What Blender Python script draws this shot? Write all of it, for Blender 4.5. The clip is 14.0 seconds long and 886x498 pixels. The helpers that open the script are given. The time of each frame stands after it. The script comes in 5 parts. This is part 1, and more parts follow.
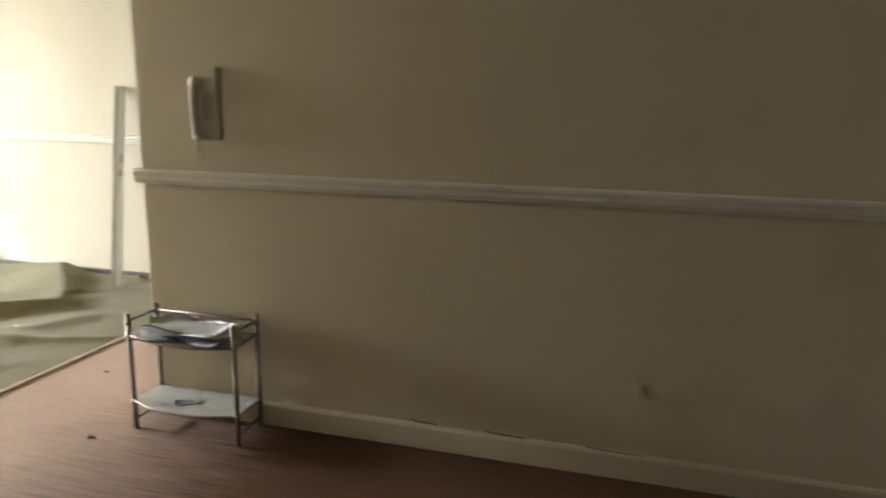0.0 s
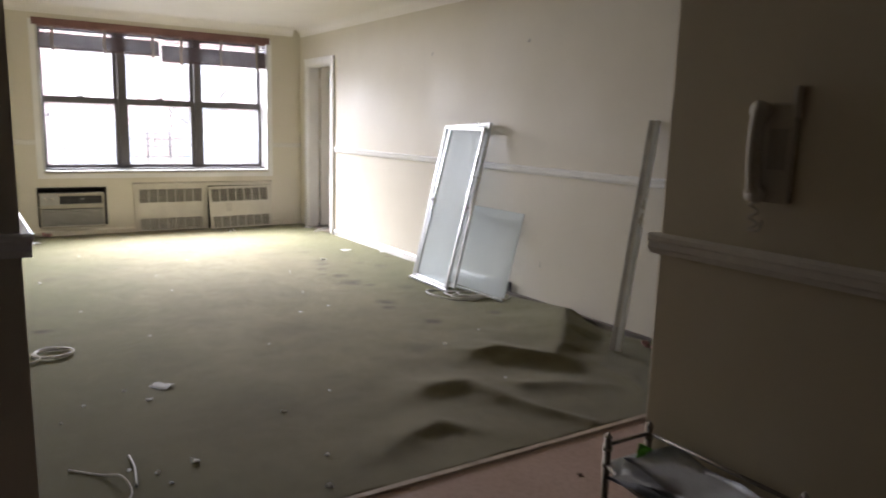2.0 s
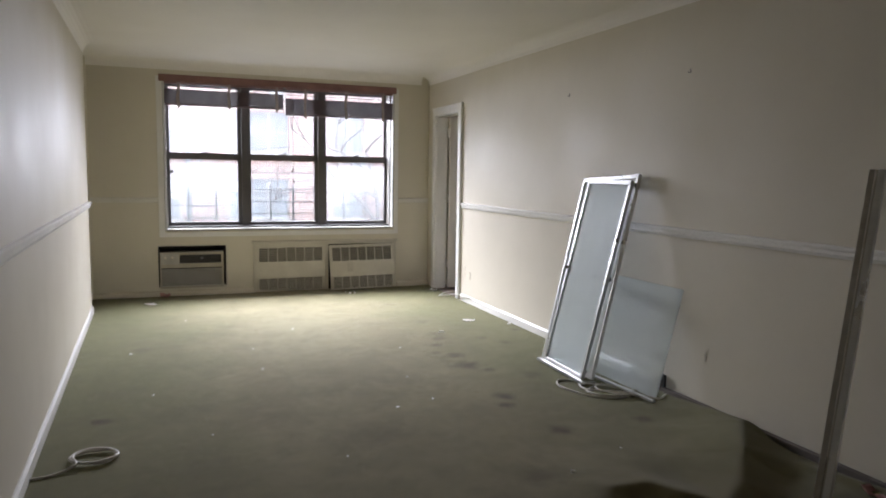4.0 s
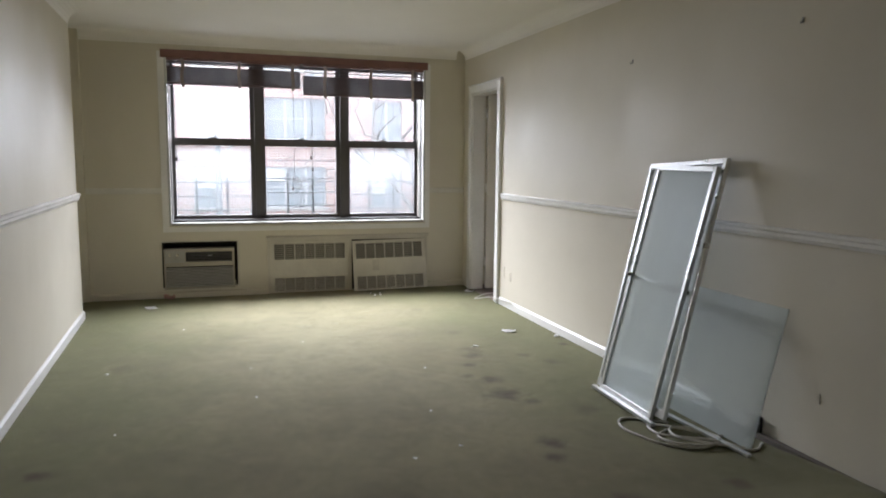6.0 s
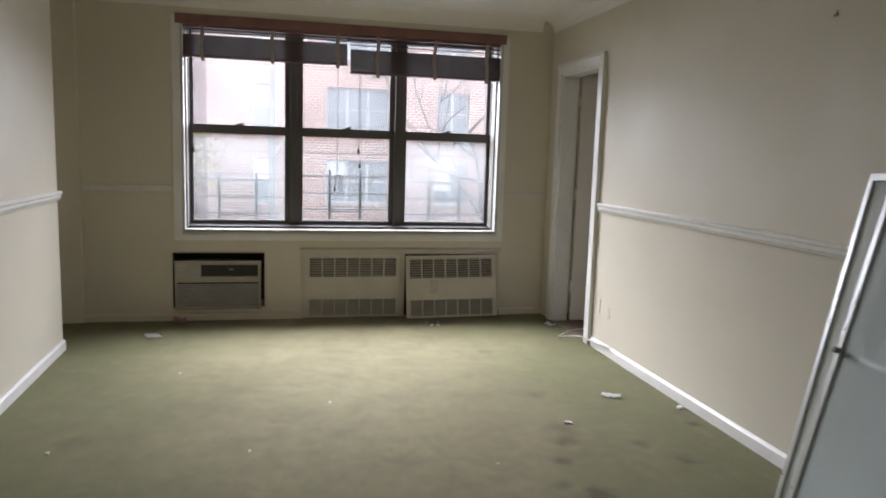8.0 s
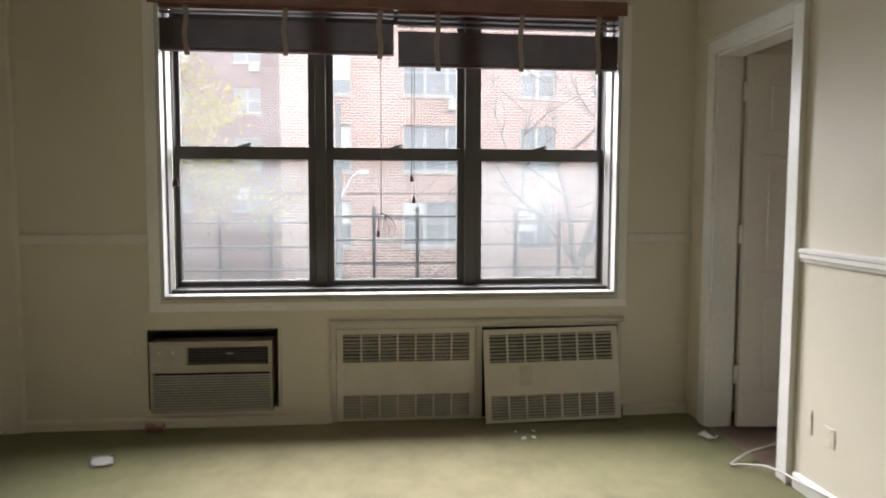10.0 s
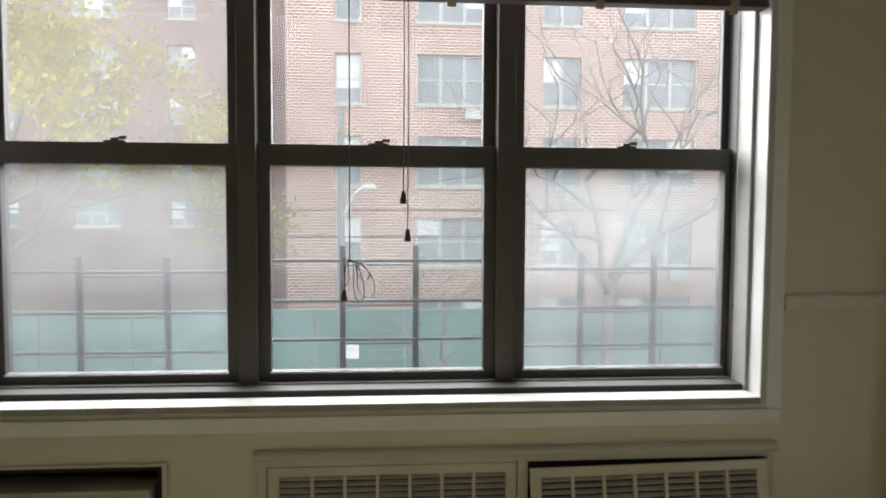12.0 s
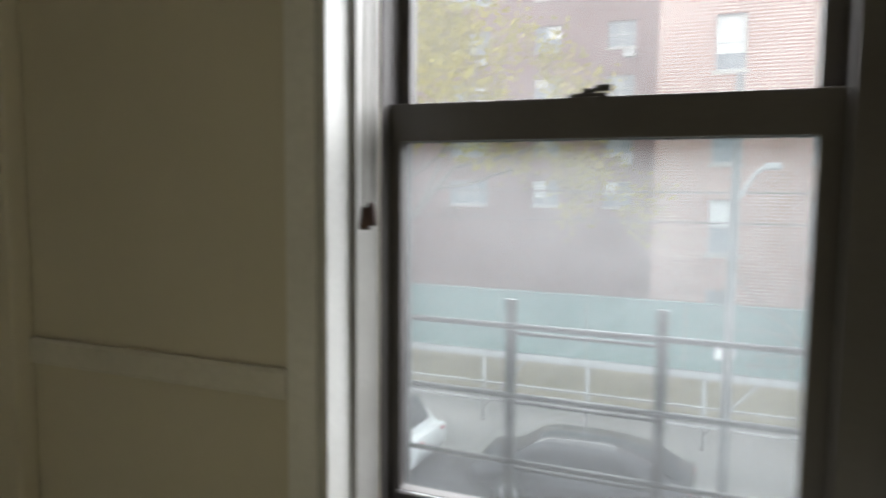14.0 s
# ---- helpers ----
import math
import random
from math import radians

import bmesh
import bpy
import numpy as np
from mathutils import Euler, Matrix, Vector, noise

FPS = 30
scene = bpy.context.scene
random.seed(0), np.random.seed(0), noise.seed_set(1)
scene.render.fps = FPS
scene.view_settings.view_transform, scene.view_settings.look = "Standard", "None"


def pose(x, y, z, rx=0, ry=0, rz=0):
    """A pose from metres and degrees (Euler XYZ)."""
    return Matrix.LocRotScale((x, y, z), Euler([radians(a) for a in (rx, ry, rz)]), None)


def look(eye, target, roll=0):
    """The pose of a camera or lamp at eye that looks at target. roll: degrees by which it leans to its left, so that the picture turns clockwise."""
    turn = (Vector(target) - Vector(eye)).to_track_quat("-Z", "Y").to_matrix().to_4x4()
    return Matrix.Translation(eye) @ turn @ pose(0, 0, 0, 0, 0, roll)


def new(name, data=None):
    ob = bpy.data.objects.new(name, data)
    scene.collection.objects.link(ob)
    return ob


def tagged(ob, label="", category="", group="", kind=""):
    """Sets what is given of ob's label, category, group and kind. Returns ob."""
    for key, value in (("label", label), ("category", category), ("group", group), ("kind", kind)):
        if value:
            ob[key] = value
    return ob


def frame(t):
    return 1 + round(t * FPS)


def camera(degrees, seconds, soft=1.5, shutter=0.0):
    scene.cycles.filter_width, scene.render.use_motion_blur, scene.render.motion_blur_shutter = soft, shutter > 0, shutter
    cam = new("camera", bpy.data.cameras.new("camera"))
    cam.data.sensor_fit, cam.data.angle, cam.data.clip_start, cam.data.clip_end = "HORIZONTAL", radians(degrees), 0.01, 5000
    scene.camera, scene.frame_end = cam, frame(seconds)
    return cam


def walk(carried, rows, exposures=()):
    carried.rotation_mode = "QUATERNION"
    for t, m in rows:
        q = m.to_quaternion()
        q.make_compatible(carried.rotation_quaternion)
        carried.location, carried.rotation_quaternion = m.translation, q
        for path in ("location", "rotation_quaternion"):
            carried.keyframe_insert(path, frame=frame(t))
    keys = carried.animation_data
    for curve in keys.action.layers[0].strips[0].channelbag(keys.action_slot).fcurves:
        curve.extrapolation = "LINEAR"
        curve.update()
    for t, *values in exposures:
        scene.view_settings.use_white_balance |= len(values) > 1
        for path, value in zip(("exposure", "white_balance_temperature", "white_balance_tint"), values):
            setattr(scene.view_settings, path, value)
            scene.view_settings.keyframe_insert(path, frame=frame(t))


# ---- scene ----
cam = camera(63.6, 14.0, soft=1.9, shutter=0.4)
PATH = [
    (0, (0.185, -0.068, 1.369), (-0.372, 1.808, 0.953), 0.6),
    (0.3, (0.159, 0.047, 1.365), (-0.623, 1.846, 0.972), 0.6),
    (0.5, (0.101, 0.114, 1.348), (-0.809, 1.856, 0.974), 0.9),
    (1, (-0.095, 0.328, 1.371), (-1.297, 1.89, 1.029), 0.4),
    (1.5, (-0.291, 0.572, 1.35), (-1.764, 1.882, 1.012), 1.6),
    (2, (-0.484, 0.767, 1.355), (-2.135, 1.845, 1.015), 1.7),
    (2.5, (-0.715, 0.917, 1.36), (-2.445, 1.866, 1.032), 0.1),
    (3, (-0.924, 1.091, 1.354), (-2.707, 1.949, 1.065), 0.1),
    (3.5, (-1.123, 1.265, 1.381), (-2.954, 2.036, 1.155), 0.8),
    (6, (-2.184, 1.804, 1.368), (-4.075, 2.408, 1.121), 0.6),
    (6.5, (-2.516, 1.896, 1.327), (-4.419, 2.46, 1.076), 0.7),
    (7, (-2.828, 1.979, 1.379), (-4.742, 2.497, 1.115), 1.0),
    (7.5, (-3.225, 2.056, 1.374), (-5.152, 2.522, 1.115), 1.2),
    (8, (-3.662, 2.148, 1.379), (-5.596, 2.585, 1.116), 1.8),
    (10.5, (-6.015, 2.578, 1.283), (-8.002, 2.756, 1.15), 0.1),
    (11, (-6.467, 2.622, 1.322), (-8.455, 2.819, 1.218), 0.5),
    (11.5, (-6.91, 2.643, 1.327), (-8.898, 2.837, 1.236), 0.4),
    (12, (-7.32, 2.694, 1.348), (-9.31, 2.854, 1.235), 0.3),
    (12.5, (-7.641, 2.702, 1.374), (-9.635, 2.814, 1.254), 0.1),
    (13, (-7.961, 2.579, 1.396), (-9.958, 2.568, 1.275), -0.2),
    (13.3, (-8.129, 2.448, 1.394), (-10.115, 2.244, 1.272), -0.2),
    (13.5, (-8.255, 2.367, 1.385), (-10.205, 1.947, 1.242), 0.2),
    (13.7, (-8.342, 2.249, 1.378), (-10.26, 1.699, 1.239), 0.4),
    (14, (-8.507, 2.063, 1.407), (-10.341, 1.287, 1.228), 0.5),
]
EXPOSURES = [(0, 5.3, 6300, 10), (0.5, 4.65, 6400, 11), (1.0, 3.9, 6050, 15), (1.5, 3.35, 6000, 14), (2.2, 2.92, 5980, 22), (3.0, 2.56, 5900, 21), (6.0, 2.1, 5850, 15), (7.0, 1.9, 5880, 17), (8.0, 1.8, 5980, 17), (10.5, 1.76, 6350, 12), (11, 1.68, 6300, 9), (12.5, 1.32, 6350, 9), (13.1, 1.25, 6320, 9), (14, 1.28, 6250, 10)]
walk(cam, [(t, look(eye, target, roll)) for t, eye, target, roll in PATH], EXPOSURES)

# ---- world and sun: an overcast day, with the soft glow of the sky from beyond the window ----
SKY = bpy.data.worlds.new("overcast_sky")
scene.world = SKY
SKY.use_nodes = True
_nt = SKY.node_tree
_bg = _nt.nodes["Background"]
_sky = _nt.nodes.new("ShaderNodeTexSky")
_sky.sky_type = "NISHITA"
_sky.sun_disc = False
_sky.sun_elevation, _sky.sun_rotation = radians(39), radians(243)
_sky.air_density, _sky.dust_density, _sky.ozone_density = 1.0, 6.0, 1.0
_mixw = _nt.nodes.new("ShaderNodeMix")
_mixw.data_type = "RGBA"
_mixw.inputs[0].default_value = 0.75
_mixw.inputs[7].default_value = (27.0, 27.5, 28.0, 1)
_nt.links.new(_sky.outputs[0], _mixw.inputs[6])
_nt.links.new(_mixw.outputs[2], _bg.inputs[0])
_bg.inputs[1].default_value = 0.15

_sun = bpy.data.lights.new("sun", "SUN")
_sun.energy, _sun.angle, _sun.color = 1.4, radians(44), (1.0, 0.97, 0.92)
new("sun", _sun).matrix_world = look((-40, -26, 30), (-40 + 1, -26 + 0.5, 30 - 0.92))


# unseen lamp added outside the window to strengthen the sky's light from above the roofs across the street
_day = bpy.data.lights.new("window_daylight", "AREA")
_day.shape, _day.size, _day.size_y, _day.energy, _day.color = "RECTANGLE", 3.4, 1.3, 70.0, (0.985, 0.99, 1.0)
_day.spread = radians(112)
new("window_daylight", _day).matrix_world = look((-10.55, 2.66, 2.15), (-9.55, 2.66, 2.15 - 0.90))


# ---- materials ----
def _tree(name):
    m = bpy.data.materials.new(name)
    m.use_nodes = True
    nt = m.node_tree
    return m, nt, nt.nodes["Principled BSDF"]


def _noise(nt, co, scale, detail=4, rough=0.55):
    n = nt.nodes.new("ShaderNodeTexNoise")
    n.inputs["Scale"].default_value, n.inputs["Detail"].default_value = scale, detail
    n.inputs["Roughness"].default_value = rough
    nt.links.new(co, n.inputs["Vector"])
    return n.outputs["Fac"]


def _ramp(nt, fac, lo, hi, a=0.0, b=1.0):
    n = nt.nodes.new("ShaderNodeMapRange")
    n.inputs[1].default_value, n.inputs[2].default_value = lo, hi
    n.inputs[3].default_value, n.inputs[4].default_value = a, b
    nt.links.new(fac, n.inputs[0])
    return n.outputs[0]


def _mix(nt, fac, a, b):
    n = nt.nodes.new("ShaderNodeMix")
    n.data_type = "RGBA"
    for v, s in ((fac, 0), (a, 6), (b, 7)):
        if isinstance(v, (int, float)):
            n.inputs[s].default_value = v
        elif isinstance(v, tuple):
            n.inputs[s].default_value = (*v, 1)
        else:
            nt.links.new(v, n.inputs[s])
    return n.outputs[2]


def _co(nt, which="Object"):
    return nt.nodes.new("ShaderNodeTexCoord").outputs[which]


def _bump(nt, bsdf, height, strength, dist=0.01):
    n = nt.nodes.new("ShaderNodeBump")
    n.inputs["Strength"].default_value, n.inputs["Distance"].default_value = strength, dist
    nt.links.new(height, n.inputs["Height"])
    nt.links.new(n.outputs[0], bsdf.inputs["Normal"])


def surface(name, base, other, coarse=2.0, fine=60.0, rough=0.6, metal=0.0, bump=0.1, spots=0.0, spot_colour=(0.1, 0.08, 0.05), dist=0.004, spec=0.5, fleck=0.25):
    """Two colours mixed at two scales, fine relief, and, if spots is over 0, sparse stains."""
    m, nt, b = _tree(name)
    co = _co(nt)
    f1, f2 = _noise(nt, co, coarse, 5), _noise(nt, co, fine, 3)
    c = _mix(nt, _ramp(nt, f1, 0.35, 0.65), base, other)
    c = _mix(nt, _ramp(nt, f2, 0.3, 0.8, 0.0, fleck), c, tuple(0.6 * v for v in base))
    if spots:
        s = _noise(nt, co, coarse * 2.7, 6, 0.7)
        c = _mix(nt, _ramp(nt, s, 0.68, 0.8, 0.0, spots), c, spot_colour)
    nt.links.new(c, b.inputs["Base Color"])
    nt.links.new(_ramp(nt, f1, 0.3, 0.7, max(rough - 0.08, 0.02), min(rough + 0.08, 1)), b.inputs["Roughness"])
    b.inputs["Metallic"].default_value = metal
    b.inputs["Specular IOR Level"].default_value = spec
    _bump(nt, b, f2, bump, dist)
    return m


WALL = surface("cream_wall_paint", (0.645, 0.597, 0.487), (0.61, 0.563, 0.455), 1.3, 35, 0.6, fleck=0.04, bump=0.015, spots=0.12, spot_colour=(0.33, 0.28, 0.2))
TRIM = surface("white_trim_paint", (0.80, 0.785, 0.75), (0.74, 0.725, 0.69), 3, 50, 0.38, bump=0.1, spots=0.25, spot_colour=(0.3, 0.26, 0.2))
# cream paint again, tan from the hall's warm indirect light; trim toned alike
HALLWALL = surface("warm_lit_hall_wall_paint", (0.615, 0.532, 0.362), (0.58, 0.498, 0.333), 1.1, 35, 0.6, fleck=0.04, bump=0.015, spots=0.1, spot_colour=(0.33, 0.28, 0.2))
HALLTRIM = surface("tan_trim_paint", (0.76, 0.70, 0.58), (0.71, 0.65, 0.53), 3, 50, 0.55, bump=0.08, spots=0.25, spot_colour=(0.3, 0.26, 0.2))
POLE = surface("shadow_side_aluminium", (0.50, 0.48, 0.44), (0.38, 0.365, 0.335), 8, 120, 0.45, 0.35, bump=0.06)
TRIMDULL = surface("dull_trim_paint", (0.70, 0.67, 0.60), (0.63, 0.60, 0.535), 3, 50, 0.5, bump=0.1, spots=0.3, spot_colour=(0.3, 0.26, 0.2))
CEIL = surface("ceiling_paint", (0.85, 0.82, 0.775), (0.81, 0.78, 0.735), 1.0, 40, 0.8, bump=0.015, fleck=0.03)
DOORP = surface("door_paint", (0.74, 0.71, 0.65), (0.69, 0.66, 0.60), 3, 60, 0.4, bump=0.06)
BRONZE = surface("dark_bronze_aluminium", (0.088, 0.081, 0.078), (0.106, 0.098, 0.093), 4, 90, 0.5, 0.1, bump=0.05)
LINER = surface("grey_aluminium_liner", (0.34, 0.33, 0.31), (0.28, 0.27, 0.25), 5, 90, 0.5, 0.2, bump=0.06)
# dusty sill and its strip, darkened to offset the strong window lamp
SILLDIM = surface("dusty_dimmed_sill_paint", (0.37, 0.36, 0.32), (0.30, 0.29, 0.26), 7, 70, 0.7, bump=0.12, spots=0.3, spot_colour=(0.2, 0.18, 0.14), spec=0.2)
LINERDARK = surface("dark_bronze_strip", (0.04, 0.036, 0.034), (0.055, 0.05, 0.047), 6, 90, 0.6, 0.1, bump=0.05, spec=0.2)
REVEAL = surface("white_window_plaster", (0.55, 0.545, 0.52), (0.47, 0.465, 0.44), 5, 70, 0.6, bump=0.12)
BLINDWOOD = surface("mahogany_blind_wood", (0.23, 0.115, 0.095), (0.18, 0.088, 0.072), 6, 80, 0.5, bump=0.08)
BLINDSLAT = surface("dark_slat_wood", (0.125, 0.085, 0.078), (0.095, 0.064, 0.06), 6, 80, 0.6, bump=0.08, spec=0.2)
TAPE = surface("ladder_tape_cloth", (0.36, 0.29, 0.26), (0.30, 0.24, 0.21), 12, 300, 0.9, bump=0.2)
CORD = surface("grey_brown_cord", (0.12, 0.10, 0.09), (0.09, 0.075, 0.07), 30, 300, 0.8, bump=0.1)
TASSEL = surface("dark_wooden_tassel", (0.05, 0.022, 0.016), (0.03, 0.014, 0.01), 30, 200, 0.4, bump=0.05)
ENAMEL = surface("cream_enamel", (0.60, 0.56, 0.47), (0.53, 0.49, 0.41), 4, 70, 0.42, bump=0.05, spots=0.55, spot_colour=(0.28, 0.22, 0.14))
WORN = surface("worn_enamel", (0.47, 0.435, 0.365), (0.53, 0.49, 0.41), 14, 70, 0.55, bump=0.05)
SLATPAINT = surface("dusty_grille_paint", (0.50, 0.465, 0.39), (0.42, 0.39, 0.33), 7, 70, 0.55, bump=0.08)
# near black for hollow places: their shade put into the colour
DARK = surface("cavity_shade", (0.018, 0.016, 0.014), (0.026, 0.022, 0.019), 6, 60, 0.9, bump=0.05)
ACPLASTIC = surface("aged_beige_plastic", (0.44, 0.395, 0.315), (0.38, 0.34, 0.27), 5, 90, 0.45, bump=0.05)
ACGREY = surface("aged_grey_plastic", (0.46, 0.44, 0.40), (0.40, 0.38, 0.34), 9, 90, 0.5, bump=0.05)
ACDARK = surface("dark_grey_plastic", (0.07, 0.065, 0.06), (0.09, 0.085, 0.08), 5, 90, 0.45, bump=0.05)
ALU = surface("brushed_aluminium", (0.74, 0.75, 0.75), (0.62, 0.63, 0.63), 8, 120, 0.32, 0.85, bump=0.06)
ALUDULL = surface("dull_aluminium", (0.30, 0.29, 0.27), (0.22, 0.21, 0.20), 8, 120, 0.45, 0.6, bump=0.06)
CHROME = surface("tarnished_chrome", (0.36, 0.315, 0.26), (0.23, 0.20, 0.165), 14, 150, 0.46, 0.8, bump=0.08)
SHELFGLASS = surface("frosted_shelf_glass", (0.55, 0.56, 0.53), (0.46, 0.47, 0.44), 8, 140, 0.25, bump=0.04)
SHELFDUST = surface("dusty_grey_paper", (0.42, 0.41, 0.38), (0.36, 0.35, 0.32), 16, 140, 0.85, bump=0.1)
DIRT = surface("dry_brown_dirt", (0.24, 0.165, 0.125), (0.18, 0.12, 0.09), 16, 140, 0.9, bump=0.1)
PAPER = surface("white_paper", (0.84, 0.83, 0.80), (0.78, 0.77, 0.74), 9, 90, 0.8, bump=0.1)
PAPERGREY = surface("grey_newsprint", (0.58, 0.57, 0.55), (0.72, 0.71, 0.69), 22, 160, 0.85, bump=0.1)
GREEN = surface("bright_green_plastic", (0.20, 0.46, 0.07), (0.15, 0.38, 0.05), 15, 120, 0.45, bump=0.05)
PHONE = surface("ivory_plastic", (0.66, 0.61, 0.50), (0.61, 0.56, 0.46), 9, 120, 0.6, bump=0.03)
INTERCOM = surface("yellowed_intercom_plastic", (0.58, 0.515, 0.385), (0.53, 0.47, 0.35), 9, 120, 0.7, bump=0.03, spec=0.2)
INTERCOMDARK = surface("shaded_intercom_plastic", (0.46, 0.405, 0.30), (0.42, 0.37, 0.275), 9, 120, 0.65, bump=0.03, spec=0.2)
CABLE = surface("white_cable", (0.62, 0.60, 0.54), (0.52, 0.50, 0.45), 20, 200, 0.5, bump=0.05)


def hall_floor_material():
    """Brown boards under a dusty pink film that has worn off towards the inner end of the hall, where the brown also
    carries painted shade.
    """
    m, nt, b = _tree("worn_shaded_hall_floor")
    co = _co(nt)
    broad, fine, grain = _noise(nt, co, 1.6, 5), _noise(nt, co, 45, 3), nt.nodes.new("ShaderNodeVectorMath")
    grain.operation = "MULTIPLY"
    grain.inputs[1].default_value = (1.2, 16.0, 1.0)
    nt.links.new(co, grain.inputs[0])
    streak = _noise(nt, grain.outputs[0], 3.0, 5, 0.6)
    pink = _mix(nt, _ramp(nt, broad, 0.35, 0.65), (0.45, 0.318, 0.258), (0.385, 0.264, 0.208))
    pink = _mix(nt, _ramp(nt, _noise(nt, co, 4.3, 6, 0.7), 0.66, 0.78, 0.0, 0.4), pink, (0.16, 0.11, 0.08))
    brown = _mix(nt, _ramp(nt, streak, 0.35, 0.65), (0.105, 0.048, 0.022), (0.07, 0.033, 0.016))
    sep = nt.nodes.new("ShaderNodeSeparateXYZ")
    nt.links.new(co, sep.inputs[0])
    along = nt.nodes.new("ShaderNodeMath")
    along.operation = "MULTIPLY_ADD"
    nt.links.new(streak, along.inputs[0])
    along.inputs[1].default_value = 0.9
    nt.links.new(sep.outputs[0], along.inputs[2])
    # darkens inwards: bare boards plus the fall-off of light
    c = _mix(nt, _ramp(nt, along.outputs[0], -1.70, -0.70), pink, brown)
    c = _mix(nt, _ramp(nt, fine, 0.4, 0.8, 0.0, 0.25), c, (0.14, 0.09, 0.065))
    nt.links.new(c, b.inputs["Base Color"])
    b.inputs["Roughness"].default_value = 0.55
    b.inputs["Specular IOR Level"].default_value = 0.3
    _bump(nt, b, fine, 0.1, 0.004)
    return m


HALLFLOOR = hall_floor_material()
WOODFLOOR = surface("brown_wood_floor", (0.17, 0.125, 0.092), (0.13, 0.095, 0.07), 4, 60, 0.5, bump=0.1)
STRIP = surface("pale_wood_strip", (0.48, 0.38, 0.28), (0.36, 0.28, 0.2), 9, 90, 0.7, bump=0.2)
STEEL = surface("painted_guard_steel", (0.045, 0.045, 0.045), (0.07, 0.07, 0.068), 9, 90, 0.5, bump=0.1)
RED = surface("red_scrap", (0.60, 0.36, 0.32), (0.52, 0.28, 0.25), 12, 120, 0.7, bump=0.1)


def carpet_material():
    """Olive pile, faded in broad patches, greener and darker at the sides, with dark old stains, small dents and shade
    painted in towards the hall.
    """
    m, nt, b = _tree("olive_carpet_pile")
    co = _co(nt)
    broad, mid, fine = _noise(nt, co, 0.7, 4), _noise(nt, co, 5.0, 5, 0.65), _noise(nt, co, 420, 2)
    c = _mix(nt, _ramp(nt, broad, 0.35, 0.65), (0.218, 0.188, 0.104), (0.272, 0.242, 0.142))
    c = _mix(nt, _ramp(nt, mid, 0.40, 0.72, 0.0, 0.40), c, (0.142, 0.130, 0.060))
    c = _mix(nt, _ramp(nt, fine, 0.35, 0.7, 0.0, 0.35), c, (0.10, 0.095, 0.04))
    stretch = nt.nodes.new("ShaderNodeVectorMath")
    stretch.operation = "MULTIPLY"
    stretch.inputs[1].default_value = (1.5, 1.2, 1.0)
    nt.links.new(co, stretch.inputs[0])
    swirl = _noise(nt, stretch.outputs[0], 2.2, 5, 0.6)
    c = _mix(nt, _ramp(nt, swirl, 0.45, 0.68, 0.0, 0.3), c, (0.285, 0.262, 0.145))
    c = _mix(nt, _ramp(nt, swirl, 0.42, 0.25, 0.0, 0.35), c, (0.13, 0.117, 0.068))
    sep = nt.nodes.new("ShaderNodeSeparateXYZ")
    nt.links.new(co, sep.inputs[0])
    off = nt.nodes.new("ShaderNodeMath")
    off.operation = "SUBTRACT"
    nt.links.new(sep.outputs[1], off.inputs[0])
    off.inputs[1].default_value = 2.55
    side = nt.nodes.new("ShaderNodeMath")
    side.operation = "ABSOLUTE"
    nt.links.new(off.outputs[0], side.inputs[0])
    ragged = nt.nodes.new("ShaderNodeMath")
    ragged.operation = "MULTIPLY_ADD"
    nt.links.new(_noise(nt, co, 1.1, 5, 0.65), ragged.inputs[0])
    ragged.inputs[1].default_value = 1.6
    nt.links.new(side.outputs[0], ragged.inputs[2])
    # greener and darker away from the middle line, with a ragged border
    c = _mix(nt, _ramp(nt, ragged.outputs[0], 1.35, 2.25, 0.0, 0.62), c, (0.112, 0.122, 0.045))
    mottle = _noise(nt, co, 13.0, 5, 0.7)
    c = _mix(nt, _ramp(nt, mottle, 0.50, 0.72, 0.0, 0.34), c, (0.135, 0.112, 0.062))
    c = _mix(nt, _ramp(nt, mottle, 0.48, 0.30, 0.0, 0.26), c, (0.275, 0.250, 0.140))
    grime = _noise(nt, co, 2.3, 6, 0.7)
    c = _mix(nt, _ramp(nt, grime, 0.50, 0.72, 0.0, 0.45), c, (0.118, 0.10, 0.056))
    # browner and darker towards the hall, following the shade there
    hall_shade = nt.nodes.new("ShaderNodeMath")
    hall_shade.operation = "MULTIPLY_ADD"
    nt.links.new(_noise(nt, co, 0.9, 5, 0.6), hall_shade.inputs[0])
    hall_shade.inputs[1].default_value = 1.8
    nt.links.new(sep.outputs[0], hall_shade.inputs[2])
    c = _mix(nt, _ramp(nt, hall_shade.outputs[0], -4.9, -2.6, 0.0, 0.45), c, (0.132, 0.110, 0.068))
    wob = _noise(nt, co, 9.0, 4, 0.7)
